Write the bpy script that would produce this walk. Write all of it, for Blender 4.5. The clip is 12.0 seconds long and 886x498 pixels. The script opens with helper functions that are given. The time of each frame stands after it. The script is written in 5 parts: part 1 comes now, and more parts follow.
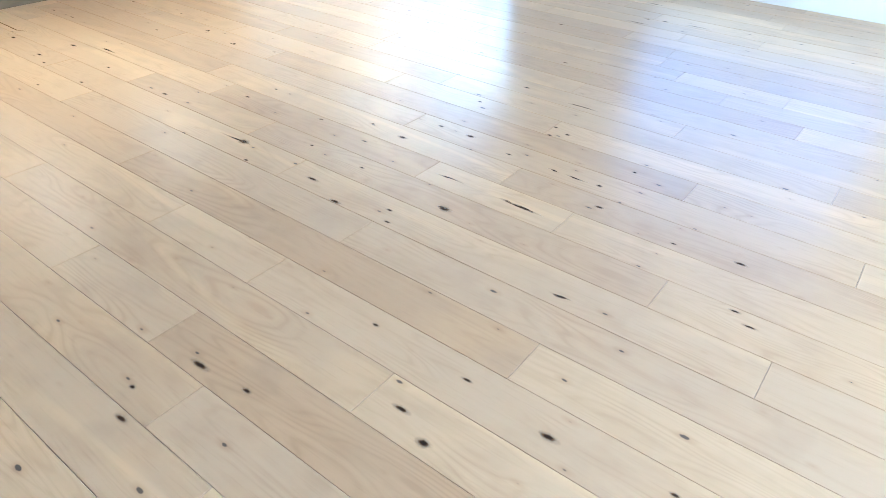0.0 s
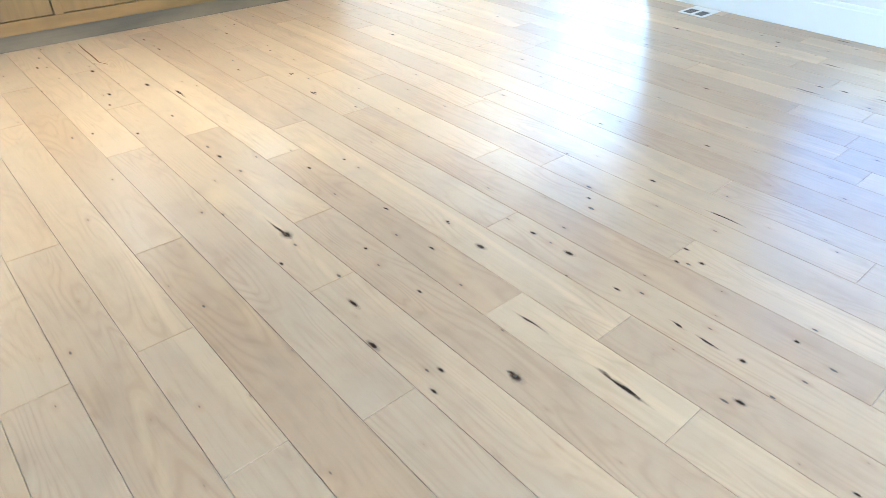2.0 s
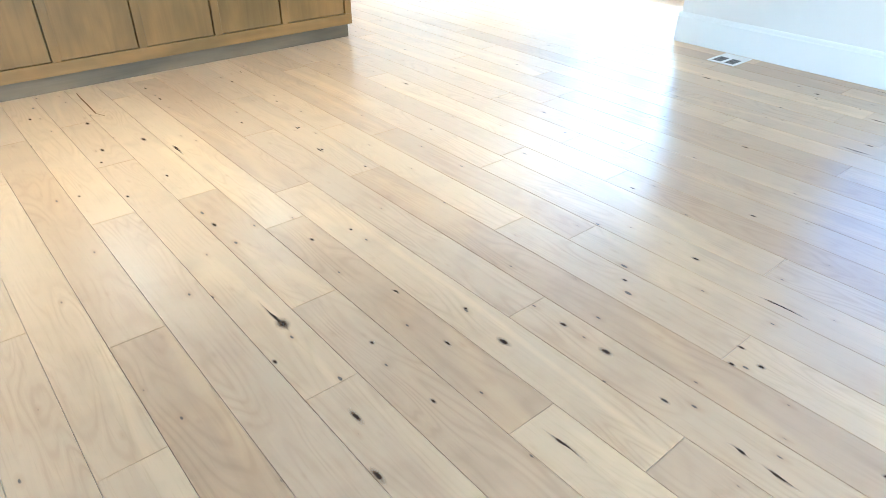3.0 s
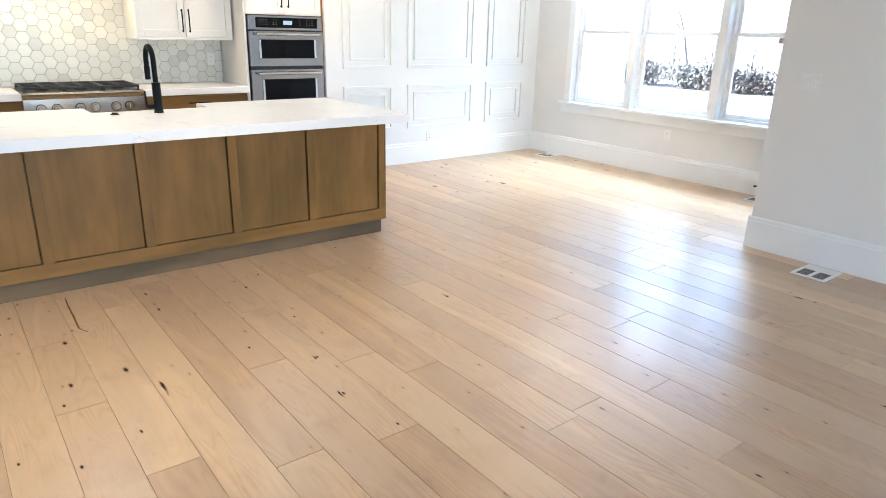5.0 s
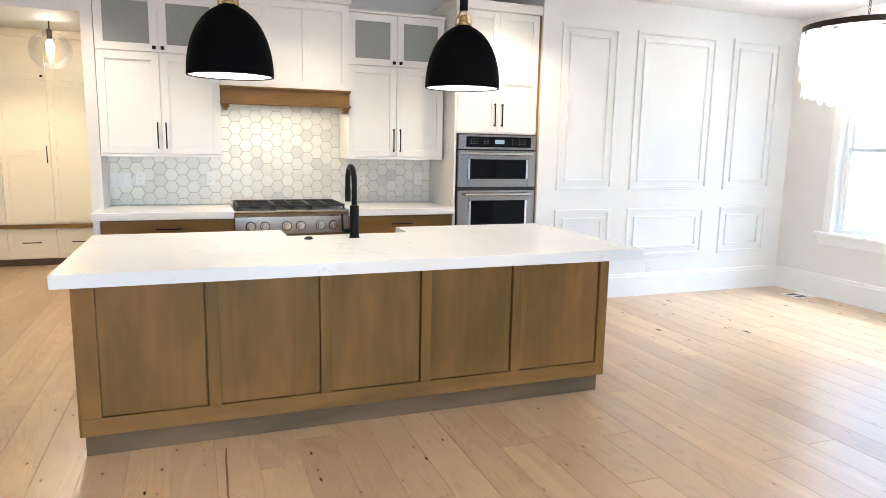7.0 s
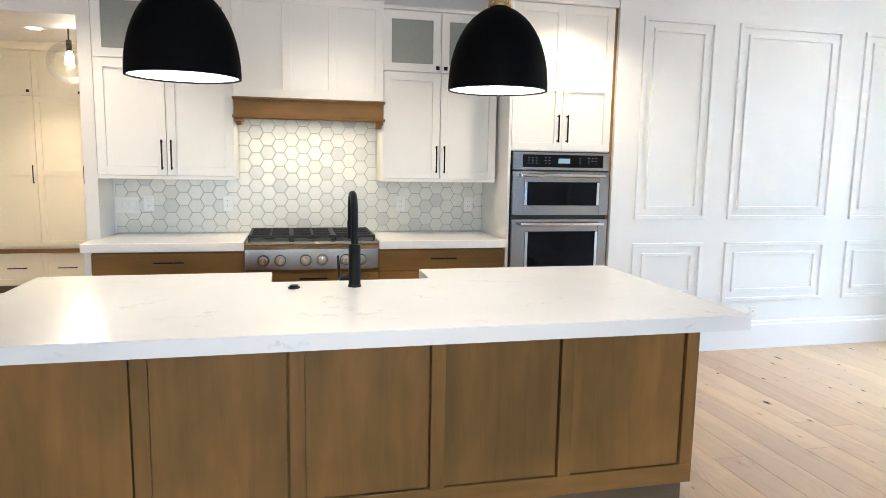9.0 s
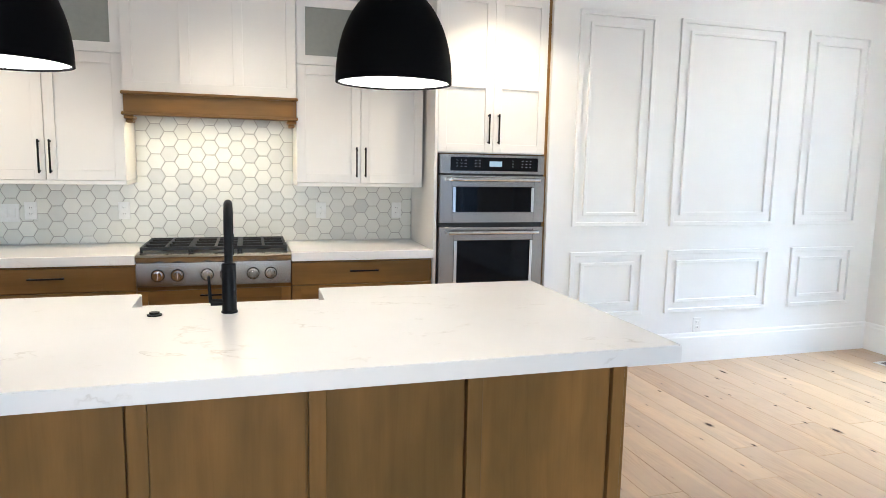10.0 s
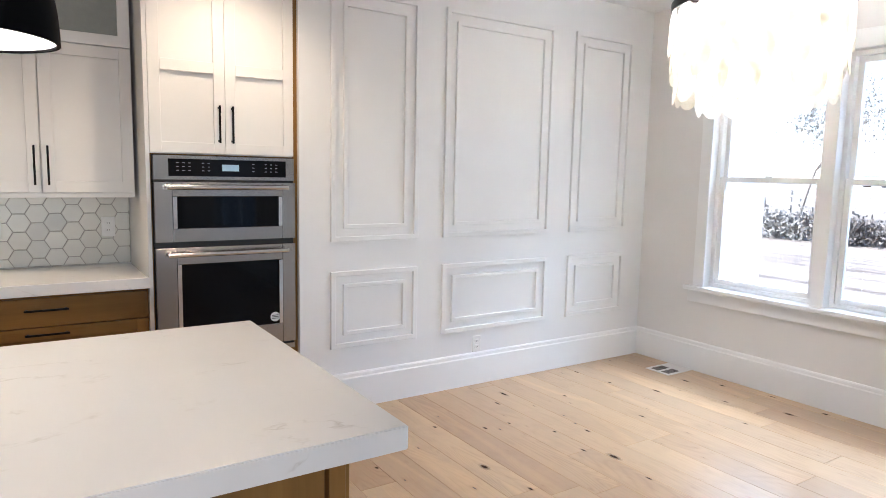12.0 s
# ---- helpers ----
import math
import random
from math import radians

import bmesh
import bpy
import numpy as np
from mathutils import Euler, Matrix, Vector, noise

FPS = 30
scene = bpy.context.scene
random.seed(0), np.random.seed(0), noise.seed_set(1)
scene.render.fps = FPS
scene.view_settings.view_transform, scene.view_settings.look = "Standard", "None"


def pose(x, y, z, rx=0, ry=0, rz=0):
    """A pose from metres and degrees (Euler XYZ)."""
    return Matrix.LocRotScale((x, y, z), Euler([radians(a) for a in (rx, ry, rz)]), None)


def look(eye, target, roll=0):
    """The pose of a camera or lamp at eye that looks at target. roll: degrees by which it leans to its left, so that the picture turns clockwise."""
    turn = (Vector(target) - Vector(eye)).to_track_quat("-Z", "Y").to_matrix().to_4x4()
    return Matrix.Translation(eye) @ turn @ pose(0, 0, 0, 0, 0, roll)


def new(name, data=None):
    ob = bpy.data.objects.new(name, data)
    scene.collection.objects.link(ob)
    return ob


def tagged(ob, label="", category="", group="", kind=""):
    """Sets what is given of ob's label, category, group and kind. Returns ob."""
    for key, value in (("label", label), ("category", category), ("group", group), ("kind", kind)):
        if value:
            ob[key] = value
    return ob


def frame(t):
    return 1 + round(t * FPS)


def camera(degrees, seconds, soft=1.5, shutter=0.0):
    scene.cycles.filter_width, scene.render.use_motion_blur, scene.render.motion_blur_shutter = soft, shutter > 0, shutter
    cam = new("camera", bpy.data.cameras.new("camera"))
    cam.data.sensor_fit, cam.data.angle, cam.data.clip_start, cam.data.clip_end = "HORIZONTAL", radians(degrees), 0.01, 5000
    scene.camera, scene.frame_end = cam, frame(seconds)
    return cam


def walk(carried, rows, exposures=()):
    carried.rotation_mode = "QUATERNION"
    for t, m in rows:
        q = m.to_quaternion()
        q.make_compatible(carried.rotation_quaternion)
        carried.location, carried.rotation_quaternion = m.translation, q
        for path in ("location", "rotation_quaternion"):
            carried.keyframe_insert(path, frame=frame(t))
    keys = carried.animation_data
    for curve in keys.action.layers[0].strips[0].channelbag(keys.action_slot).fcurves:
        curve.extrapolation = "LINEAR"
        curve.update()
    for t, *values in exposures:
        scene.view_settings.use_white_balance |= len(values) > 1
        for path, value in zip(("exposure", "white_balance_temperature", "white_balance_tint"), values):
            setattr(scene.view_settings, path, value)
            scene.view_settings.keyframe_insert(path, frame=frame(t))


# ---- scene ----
cam = camera(68.5, 12.0, 0.45)
PATH = [
    (0, (1.561, 1.522, 1.399), (0.589, 2.828, 0.236), 1.4),
    (0.5, (1.486, 1.7, 1.432), (0.452, 2.943, 0.255), 1.2),
    (1, (1.345, 1.898, 1.422), (0.259, 3.093, 0.242), 1.4),
    (1.5, (1.245, 2.088, 1.414), (0.076, 3.212, 0.242), 0.9),
    (2, (1.097, 2.256, 1.406), (-0.13, 3.343, 0.26), 0.6),
    (2.5, (0.942, 2.368, 1.399), (-0.317, 3.456, 0.289), 0.7),
    (3, (0.803, 2.483, 1.409), (-0.485, 3.576, 0.339), 0.5),
    (3.2, (0.734, 2.529, 1.416), (-0.567, 3.639, 0.378), 0.6),
    (4.8, (0.169, 2.804, 1.461), (-1.291, 3.993, 0.787), 1.3),
    (5, (0.078, 2.892, 1.458), (-1.412, 4.066, 0.821), 1.4),
    (5.5, (-0.136, 2.977, 1.465), (-1.705, 4.088, 0.915), 1.5),
    (6, (-0.315, 3.022, 1.413), (-1.99, 4.022, 0.97), 0.9),
    (6.5, (-0.497, 3.144, 1.471), (-2.27, 3.989, 1.093), 1.1),
    (7, (-0.722, 3.225, 1.449), (-2.57, 3.923, 1.136), 1.1),
    (7.2, (-0.815, 3.269, 1.457), (-2.686, 3.907, 1.156), 1.1),
    (8.8, (-1.446, 3.743, 1.465), (-3.378, 4.186, 1.198), 1.0),
    (9, (-1.537, 3.792, 1.468), (-3.467, 4.245, 1.204), 1.0),
    (9.5, (-1.701, 3.986, 1.49), (-3.625, 4.46, 1.222), 0.9),
    (10, (-1.862, 4.141, 1.484), (-3.763, 4.709, 1.226), 1.1),
    (10.5, (-2.02, 4.287, 1.499), (-3.876, 4.989, 1.245), 1.1),
    (11, (-2.118, 4.413, 1.494), (-3.914, 5.26, 1.25), 1.2),
    (11.5, (-2.23, 4.583, 1.509), (-3.959, 5.559, 1.266), 1.3),
    (12, (-2.379, 4.761, 1.49), (-4.041, 5.849, 1.258), 1.2),
]
walk(cam, [(t, look(eye, target, roll)) for t, eye, target, roll in PATH], [(0.0, 4.17, 4720, 1), (2.0, 4.27, 4600, -2), (3.0, 4.27, 4600, -2), (5.0, 3.5, 5250, 9), (7.0, 3.42, 5350, 11), (9.5, 3.27, 5250, 9), (10.5, 3.25, 5300, 11), (11.2, 3.07, 5350, 12), (12.0, 2.82, 5500, 15)])

# ---- world, sun, large lights ----
world = bpy.data.worlds.new("world")
scene.world = world
world.use_nodes = True
wn, wl = world.node_tree.nodes, world.node_tree.links
sky = wn.new("ShaderNodeTexSky")
sky.sky_type, sky.sun_disc = "NISHITA", False
sky.sun_elevation, sky.sun_rotation = radians(33), radians(216)
sky.air_density, sky.dust_density = 1.0, 0.7
wl.new(sky.outputs[0], wn["Background"].inputs[0])
wn["Background"].inputs[1].default_value = 0.11


def lamp(name, kind, m, energy, colour=(1, 1, 1), **more):
    data = bpy.data.lights.new(name, kind)
    data.energy, data.color = energy, colour
    ob = new(name, data)
    ob.matrix_world = m
    if kind == "AREA":
        data.shape = more.get("shape", "RECTANGLE")
        data.size, data.size_y = more["size"]
        data.spread = radians(more.get("spread", 180))
    if kind == "SUN":
        data.angle = radians(more["angle"])
    if kind in ("POINT", "SPOT"):
        data.shadow_soft_size = more.get("radius", 0.05)
    if kind == "SPOT":
        data.spot_size, data.spot_blend = radians(more.get("cone", 110)), more.get("blend", 0.6)
    return ob


SUN = Vector((math.sin(radians(216)), math.cos(radians(216)), 0)) * math.cos(radians(33)) + Vector((0, 0, math.sin(radians(33))))
lamp("sun", "SUN", look(SUN * 30, (0, 0, 0)), 5.0, (1.0, 0.95, 0.88), angle=0.5)
# daylight: added area lamps for sky over the nook, and in side and rear windows
lamp("sky_fill_nook", "AREA", look((-4.2, 11.7, 5.1), (-4.4, 8.5, 1.0)), 125, (0.74, 0.88, 1.0), size=(3.6, 2.4))
lamp("sky_fill_nook_far", "AREA", look((-8.0, 14.0, 5.6), (-4.4, 9.0, 1.4)), 85, (0.76, 0.89, 1.0), size=(4.2, 4.6))
lamp("window_light_side", "AREA", look((0.38, 7.58, 1.44), (0.38, 0, 1.44)), 1.0, (0.50, 0.73, 1.0), size=(2.1, 1.7))
# added fill from behind that brightens the room; its window is never seen
lamp("window_light_rear", "AREA", look((4.66, 3.4, 1.4), (0, 3.4, 1.4)), 15, (1.0, 0.97, 0.92), size=(4.4, 2.0))

# ---- materials ----
def material(name):
    m = bpy.data.materials.new(name)
    m.use_nodes = True
    n = m.node_tree.nodes
    return m, n, m.node_tree.links, n["Principled BSDF"]


def node(n, kind, **values):
    nd = n.new(kind)
    for key, value in values.items():
        nd.inputs[key.replace("_", " ")].default_value = value
    return nd


def ramp(n, links, source, stops):
    r = n.new("ShaderNodeValToRGB")
    e = r.color_ramp.elements
    while len(e) < len(stops):
        e.new(0.5)
    for el, (p, c) in zip(e, stops):
        el.position = p
        el.color = (*c, 1) if len(c) == 3 else c
    links.new(source, r.inputs[0])
    return r.outputs[0]


def mix(n, links, fac, a, b, mode="MIX"):
    m = n.new("ShaderNodeMix")
    m.data_type, m.blend_type = "RGBA", mode
    for sock, v in ((m.inputs[0], fac), (m.inputs[6], a), (m.inputs[7], b)):
        if hasattr(v, "is_linked"):
            links.new(v, sock)
        else:
            sock.default_value = v if isinstance(v, (int, float)) else (*v, 1)
    return m.outputs[2]


def maths(n, links, op, a, b=0.0, c=0.0):
    m = n.new("ShaderNodeMath")
    m.operation = op
    for sock, v in zip(m.inputs, (a, b, c)):
        if hasattr(v, "is_linked"):
            links.new(v, sock)
        else:
            sock.default_value = v
    return m.outputs[0]


def coords(n, links, scale=(1, 1, 1), shift=None, space="Object"):
    tc = n.new("ShaderNodeTexCoord")
    mp = n.new("ShaderNodeMapping")
    mp.inputs["Scale"].default_value = scale
    links.new(tc.outputs[space], mp.inputs["Vector"])
    if shift is not None:
        links.new(shift, mp.inputs["Location"])
    return mp.outputs[0]


def noise_at(n, links, vec, scale, detail=3.0, rough=0.55, distortion=0.0):
    nz = node(n, "ShaderNodeTexNoise", Scale=scale, Detail=detail, Roughness=rough, Distortion=distortion)
    links.new(vec, nz.inputs["Vector"])
    return nz.outputs["Fac"]


def bump(n, links, height, strength, distance, bsdf):
    b = node(n, "ShaderNodeBump", Strength=strength, Distance=distance)
    links.new(height, b.inputs["Height"])
    links.new(b.outputs[0], bsdf.inputs["Normal"])
    return b


def paint(name, colour, rough, grain=0.03, relief=0.05, scale=60):
    """Painted surface: faint mottling at two scales and a fine roller or brush relief."""
    m, n, l, p = material(name)
    v = coords(n, l)
    big = noise_at(n, l, v, 1.7, 2)
    fine = noise_at(n, l, v, scale, 3)
    dark = tuple(c * (1 - grain * 2) for c in colour)
    l.new(mix(n, l, maths(n, l, "MULTIPLY_ADD", fine, 0.4, maths(n, l, "MULTIPLY", big, 0.6)), dark, colour), p.inputs["Base Color"])
    l.new(maths(n, l, "MULTIPLY_ADD", big, 0.12, rough - 0.06), p.inputs["Roughness"])
    bump(n, l, fine, relief, 0.002, p)
    return m


def plank_wood(name):
    """Pale limed oak: each board has its own tone; grain runs along the board, with streaks and small knots."""
    m, n, l, p = material(name)
    info = n.new("ShaderNodeObjectInfo")
    geo = n.new("ShaderNodeNewGeometry")
    rnd = maths(n, l, "FRACT", maths(n, l, "ADD", info.outputs["Random"], maths(n, l, "MULTIPLY", geo.outputs["Random Per Island"], 7.31)))
    off = n.new("ShaderNodeCombineXYZ")
    l.new(maths(n, l, "MULTIPLY", rnd, 37.0), off.inputs[0])
    l.new(maths(n, l, "MULTIPLY", rnd, 91.0), off.inputs[1])
    l.new(maths(n, l, "MULTIPLY", rnd, 53.0), off.inputs[2])
    v = coords(n, l, (1, 1, 1), off.outputs[0])
    def stretched(sx, sy, scale, detail, rough=0.55, distortion=0.0):
        mp = n.new("ShaderNodeMapping")
        mp.inputs["Scale"].default_value = (sx, sy, 1.0)
        l.new(v, mp.inputs["Vector"])
        return noise_at(n, l, mp.outputs[0], scale, detail, rough, distortion)

    grain = stretched(0.8, 10.0, 2.0, 4, 0.55, 0.6)
    fine = stretched(7.0, 150.0, 1.0, 3, 0.6)
    cloud = noise_at(n, l, v, 2.6, 3)
    figure = stretched(0.75, 5.0, 1.25, 1.6, 0.45, 0.35)
    # tone of the whole board
    tone = ramp(n, l, rnd, [(0.0, (0.412, 0.282, 0.164)), (0.16, (0.515, 0.372, 0.224)), (0.42, (0.476, 0.348, 0.220)), (0.62, (0.554, 0.404, 0.243)), (0.82, (0.429, 0.302, 0.184)), (1.0, (0.583, 0.432, 0.262))])
    streak = ramp(n, l, grain, [(0.25, (0.91, 0.89, 0.865)), (0.46, (0.985, 0.98, 0.97)), (0.60, (1.0, 1.0, 1.0)), (0.80, (1.05, 1.045, 1.03))])
    c = mix(n, l, 1.0, tone, streak, "MULTIPLY")
    # flame figure: the growth rings cut at a flat angle, clearer on some boards and in some stretches
    wave = maths(n, l, "SINE", maths(n, l, "MULTIPLY", figure, 112.0))
    ring = ramp(n, l, maths(n, l, "MULTIPLY_ADD", wave, 0.5, 0.5), [(0.0, (0.85, 0.82, 0.785)), (0.30, (0.975, 0.965, 0.95)), (0.85, (1.0, 1.0, 1.0)), (1.0, (1.05, 1.045, 1.03))])
    where = maths(n, l, "MULTIPLY", ramp(n, l, cloud, [(0.40, (0, 0, 0)), (0.62, (1, 1, 1))]), 0.65)
    c = mix(n, l, where, c, mix(n, l, 1.0, c, ring, "MULTIPLY"))
    # pale sapwood bands that wander along the board
    sap = ramp(n, l, maths(n, l, "ABSOLUTE", maths(n, l, "SUBTRACT", stretched(0.5, 3.2, 0.9, 1.5, 0.4), 0.58)), [(0.0, (1, 1, 1)), (0.022, (0.7, 0.7, 0.7)), (0.04, (0, 0, 0))])
    c = mix(n, l, maths(n, l, "MULTIPLY", sap, 0.6), c, mix(n, l, 1.0, c, (1.20, 1.20, 1.14), "MULTIPLY"))
    # fine dark pores, and soft warm and grey mottling
    pores = ramp(n, l, fine, [(0.56, (0, 0, 0)), (0.74, (1, 1, 1))])
    c = mix(n, l, maths(n, l, "MULTIPLY", pores, 0.24), c, mix(n, l, 1.0, c, (0.66, 0.60, 0.53), "MULTIPLY"))
    c = mix(n, l, maths(n, l, "MULTIPLY", cloud, 0.45), c, mix(n, l, 1.0, c, (1.06, 0.91, 0.76), "MULTIPLY"))
    c = mix(n, l, ramp(n, l, noise_at(n, l, v, 4.3, 3), [(0.52, (0, 0, 0)), (0.78, (0.6, 0.6, 0.6))]), c, mix(n, l, 1.0, c, (0.80, 0.78, 0.79), "MULTIPLY"))
    # small dark knots, longer along the grain
    vk = n.new("ShaderNodeMapping")
    vk.inputs["Scale"].default_value = (3.0, 7.5, 1.0)
    l.new(v, vk.inputs["Vector"])
    vo = node(n, "ShaderNodeTexVoronoi", Scale=1.0, Randomness=1.0)
    vo.voronoi_dimensions = "2D"
    l.new(vk.outputs[0], vo.inputs["Vector"])
    wob = maths(n, l, "MULTIPLY_ADD", noise_at(n, l, v, 45, 2), 0.05, -0.025)
    dist = maths(n, l, "ADD", vo.outputs["Distance"], wob)
    size = maths(n, l, "MULTIPLY", maths(n, l, "SUBTRACT", vo.outputs["Color"], 0.62), 0.11)
    near = maths(n, l, "SUBTRACT", dist, size)
    halo = ramp(n, l, near, [(0.0, (1, 1, 1)), (0.10, (0, 0, 0))])
    core = ramp(n, l, near, [(0.0, (1, 1, 1)), (0.018, (0, 0, 0))])
    c = mix(n, l, maths(n, l, "MULTIPLY", halo, 0.35), c, mix(n, l, 1.0, c, (0.66, 0.52, 0.40), "MULTIPLY"))
    c = mix(n, l, maths(n, l, "MULTIPLY", core, 0.9), c, (0.045, 0.028, 0.018))
    l.new(c, p.inputs["Base Color"])
    l.new(maths(n, l, "MULTIPLY_ADD", grain, 0.12, 0.25), p.inputs["Roughness"])
    p.inputs["Specular IOR Level"].default_value = 0.72
    h = maths(n, l, "MULTIPLY_ADD", fine, 0.35, maths(n, l, "ADD", grain, maths(n, l, "MULTIPLY", core, -1.5)))
    bump(n, l, h, 0.07, 0.002, p)
    return m


def knot_wood():
    """A dark open knot whose stain fades out into the board round it."""
    m, n, l, p = material("dark_knot")
    tc = n.new("ShaderNodeTexCoord")
    mp = n.new("ShaderNodeMapping")
    mp.inputs["Location"].default_value, mp.inputs["Scale"].default_value = (-1.0, -1.0, 0.0), (2.0, 2.0, 0.0)
    l.new(tc.outputs["Generated"], mp.inputs["Vector"])
    r = n.new("ShaderNodeVectorMath")
    r.operation = "LENGTH"
    l.new(mp.outputs[0], r.inputs[0])
    d = maths(n, l, "ADD", r.outputs["Value"], maths(n, l, "MULTIPLY_ADD", noise_at(n, l, coords(n, l), 70, 3), 0.5, -0.25))
    l.new(ramp(n, l, d, [(0.0, (0.022, 0.014, 0.010)), (0.26, (0.035, 0.022, 0.015)), (0.38, (0.20, 0.115, 0.06)), (0.9, (0.34, 0.22, 0.13))]), p.inputs["Base Color"])
    l.new(ramp(n, l, d, [(0.0, (1, 1, 1)), (0.34, (1, 1, 1)), (0.44, (0.50, 0.50, 0.50)), (0.62, (0.22, 0.22, 0.22)), (0.88, (0, 0, 0))]), p.inputs["Alpha"])
    p.inputs["Roughness"].default_value = 0.8
    p.inputs["Specular IOR Level"].default_value = 0.1
    return m


def stained_oak(name, base, rough=0.42, grain_axis=2):
    m, n, l, p = material(name)
    info = n.new("ShaderNodeObjectInfo")
    off = n.new("ShaderNodeCombineXYZ")
    for i, k in enumerate((31.0, 17.0, 43.0)):
        l.new(maths(n, l, "MULTIPLY", info.outputs["Random"], k), off.inputs[i])
    sc = [14.0, 14.0, 14.0]
    sc[grain_axis] = 1.1
    v = coords(n, l, tuple(sc), off.outputs[0])
    grain = noise_at(n, l, v, 1.3, 6, 0.62, 0.8)
    sc2 = [170.0, 170.0, 170.0]
    sc2[grain_axis] = 5.0
    fine = noise_at(n, l, coords(n, l, tuple(sc2), off.outputs[0]), 1.0, 3)
    sc3 = [3.4, 3.4, 3.4]
    sc3[grain_axis] = 1.3
    cloud = noise_at(n, l, coords(n, l, tuple(sc3), off.outputs[0]), 1.0, 3)
    lo = tuple(c * 0.88 for c in base)
    hi = tuple(c * 1.08 for c in base)
    c = ramp(n, l, grain, [(0.3, lo), (0.5, base), (0.7, hi)])
    c = mix(n, l, maths(n, l, "MULTIPLY", fine, 0.30), c, mix(n, l, 1.0, c, (0.60, 0.57, 0.55), "MULTIPLY"))
    c = mix(n, l, ramp(n, l, cloud, [(0.34, (0, 0, 0)), (0.66, (1, 1, 1))]), mix(n, l, 1.0, c, (0.76, 0.78, 0.79), "MULTIPLY"), mix(n, l, 1.0, c, (1.24, 1.18, 1.08), "MULTIPLY"))
    l.new(c, p.inputs["Base Color"])
    l.new(maths(n, l, "MULTIPLY_ADD", cloud, 0.14, rough - 0.07), p.inputs["Roughness"])
    p.inputs["Specular IOR Level"].default_value = 0.2
    bump(n, l, maths(n, l, "ADD", fine, maths(n, l, "MULTIPLY", grain, 0.6)), 0.08, 0.002, p)
    return m


def quartz():
    m, n, l, p = material("white_quartz")
    v = coords(n, l)
    cloud = noise_at(n, l, v, 2.4, 4)
    warp = noise_at(n, l, coords(n, l, (1.2, 0.7, 1.0)), 2.3, 6, 0.6, 0.3)
    line = maths(n, l, "ABSOLUTE", maths(n, l, "SUBTRACT", warp, 0.5))
    gate = noise_at(n, l, v, 4.2, 4, 0.65)
    vein = ramp(n, l, line, [(0.0, (1, 1, 1)), (0.004, (0.6, 0.6, 0.6)), (0.014, (0, 0, 0))])
    open_ = ramp(n, l, gate, [(0.53, (0, 0, 0)), (0.66, (1, 1, 1))])
    c = mix(n, l, cloud, (0.765, 0.76, 0.745), (0.82, 0.815, 0.805))
    c = mix(n, l, maths(n, l, "MULTIPLY", maths(n, l, "MULTIPLY", vein, open_), 0.45), c, (0.42, 0.385, 0.34))
    l.new(c, p.inputs["Base Color"])
    l.new(maths(n, l, "MULTIPLY_ADD", cloud, 0.06, 0.17), p.inputs["Roughness"])
    return m


def steel(name, colour=(0.37, 0.35, 0.33), rough=0.22, axis=1):
    m, n, l, p = material(name)
    sc = [260.0, 260.0, 260.0]
    sc[axis] = 1.5
    brush = noise_at(n, l, coords(n, l, tuple(sc)), 1.0, 3)
    cloud = noise_at(n, l, coords(n, l), 6, 2)
    p.inputs["Metallic"].default_value = 1.0
    l.new(mix(n, l, brush, tuple(c * 0.94 for c in colour), colour), p.inputs["Base Color"])
    l.new(maths(n, l, "MULTIPLY_ADD", cloud, 0.1, maths(n, l, "MULTIPLY_ADD", brush, 0.12, rough - 0.1)), p.inputs["Roughness"])
    bump(n, l, brush, 0.012, 0.0006, p)
    return m


def plain(name, colour, rough=0.5, metal=0.0, gloss=0.5):
    m, n, l, p = material(name)
    v = coords(n, l)
    spots = noise_at(n, l, v, 35, 3)
    l.new(mix(n, l, spots, tuple(c * 0.9 for c in colour), tuple(min(1, c * 1.06) for c in colour)), p.inputs["Base Color"])
    l.new(maths(n, l, "MULTIPLY_ADD", spots, 0.1, rough - 0.05), p.inputs["Roughness"])
    p.inputs["Metallic"].default_value = metal
    p.inputs["Specular IOR Level"].default_value = gloss
    return m


def glass(name, colour=(1, 1, 1), rough=0.0):
    m, n, l, p = material(name)
    p.inputs["Base Color"].default_value = (*colour, 1)
    p.inputs["Roughness"].default_value = rough
    p.inputs["Transmission Weight"].default_value = 1.0
    p.inputs["IOR"].default_value = 1.45
    return m


def thin_glass(name, tint=(1, 1, 1), gloss=0.08):
    """A flat pane: clear, with a weak mirror image."""
    m, n, l, p = material(name)
    out = n["Material Output"]
    tr, gl, mx, fr = n.new("ShaderNodeBsdfTransparent"), n.new("ShaderNodeBsdfGlossy"), n.new("ShaderNodeMixShader"), n.new("ShaderNodeFresnel")
    tr.inputs[0].default_value = (*tint, 1)
    gl.inputs["Roughness"].default_value = 0.02
    fr.inputs[0].default_value = 1.45
    l.new(maths(n, l, "MULTIPLY", fr.outputs[0], gloss / 0.04), mx.inputs[0])
    l.new(tr.outputs[0], mx.inputs[1])
    l.new(gl.outputs[0], mx.inputs[2])
    l.new(mx.outputs[0], out.inputs[0])
    n.remove(p)
    return m


def glow(name, colour, strength):
    m, n, l, p = material(name)
    p.inputs["Base Color"].default_value = (*colour, 1)
    p.inputs["Emission Color"].default_value = (*colour, 1)
    p.inputs["Emission Strength"].default_value = strength
    return m


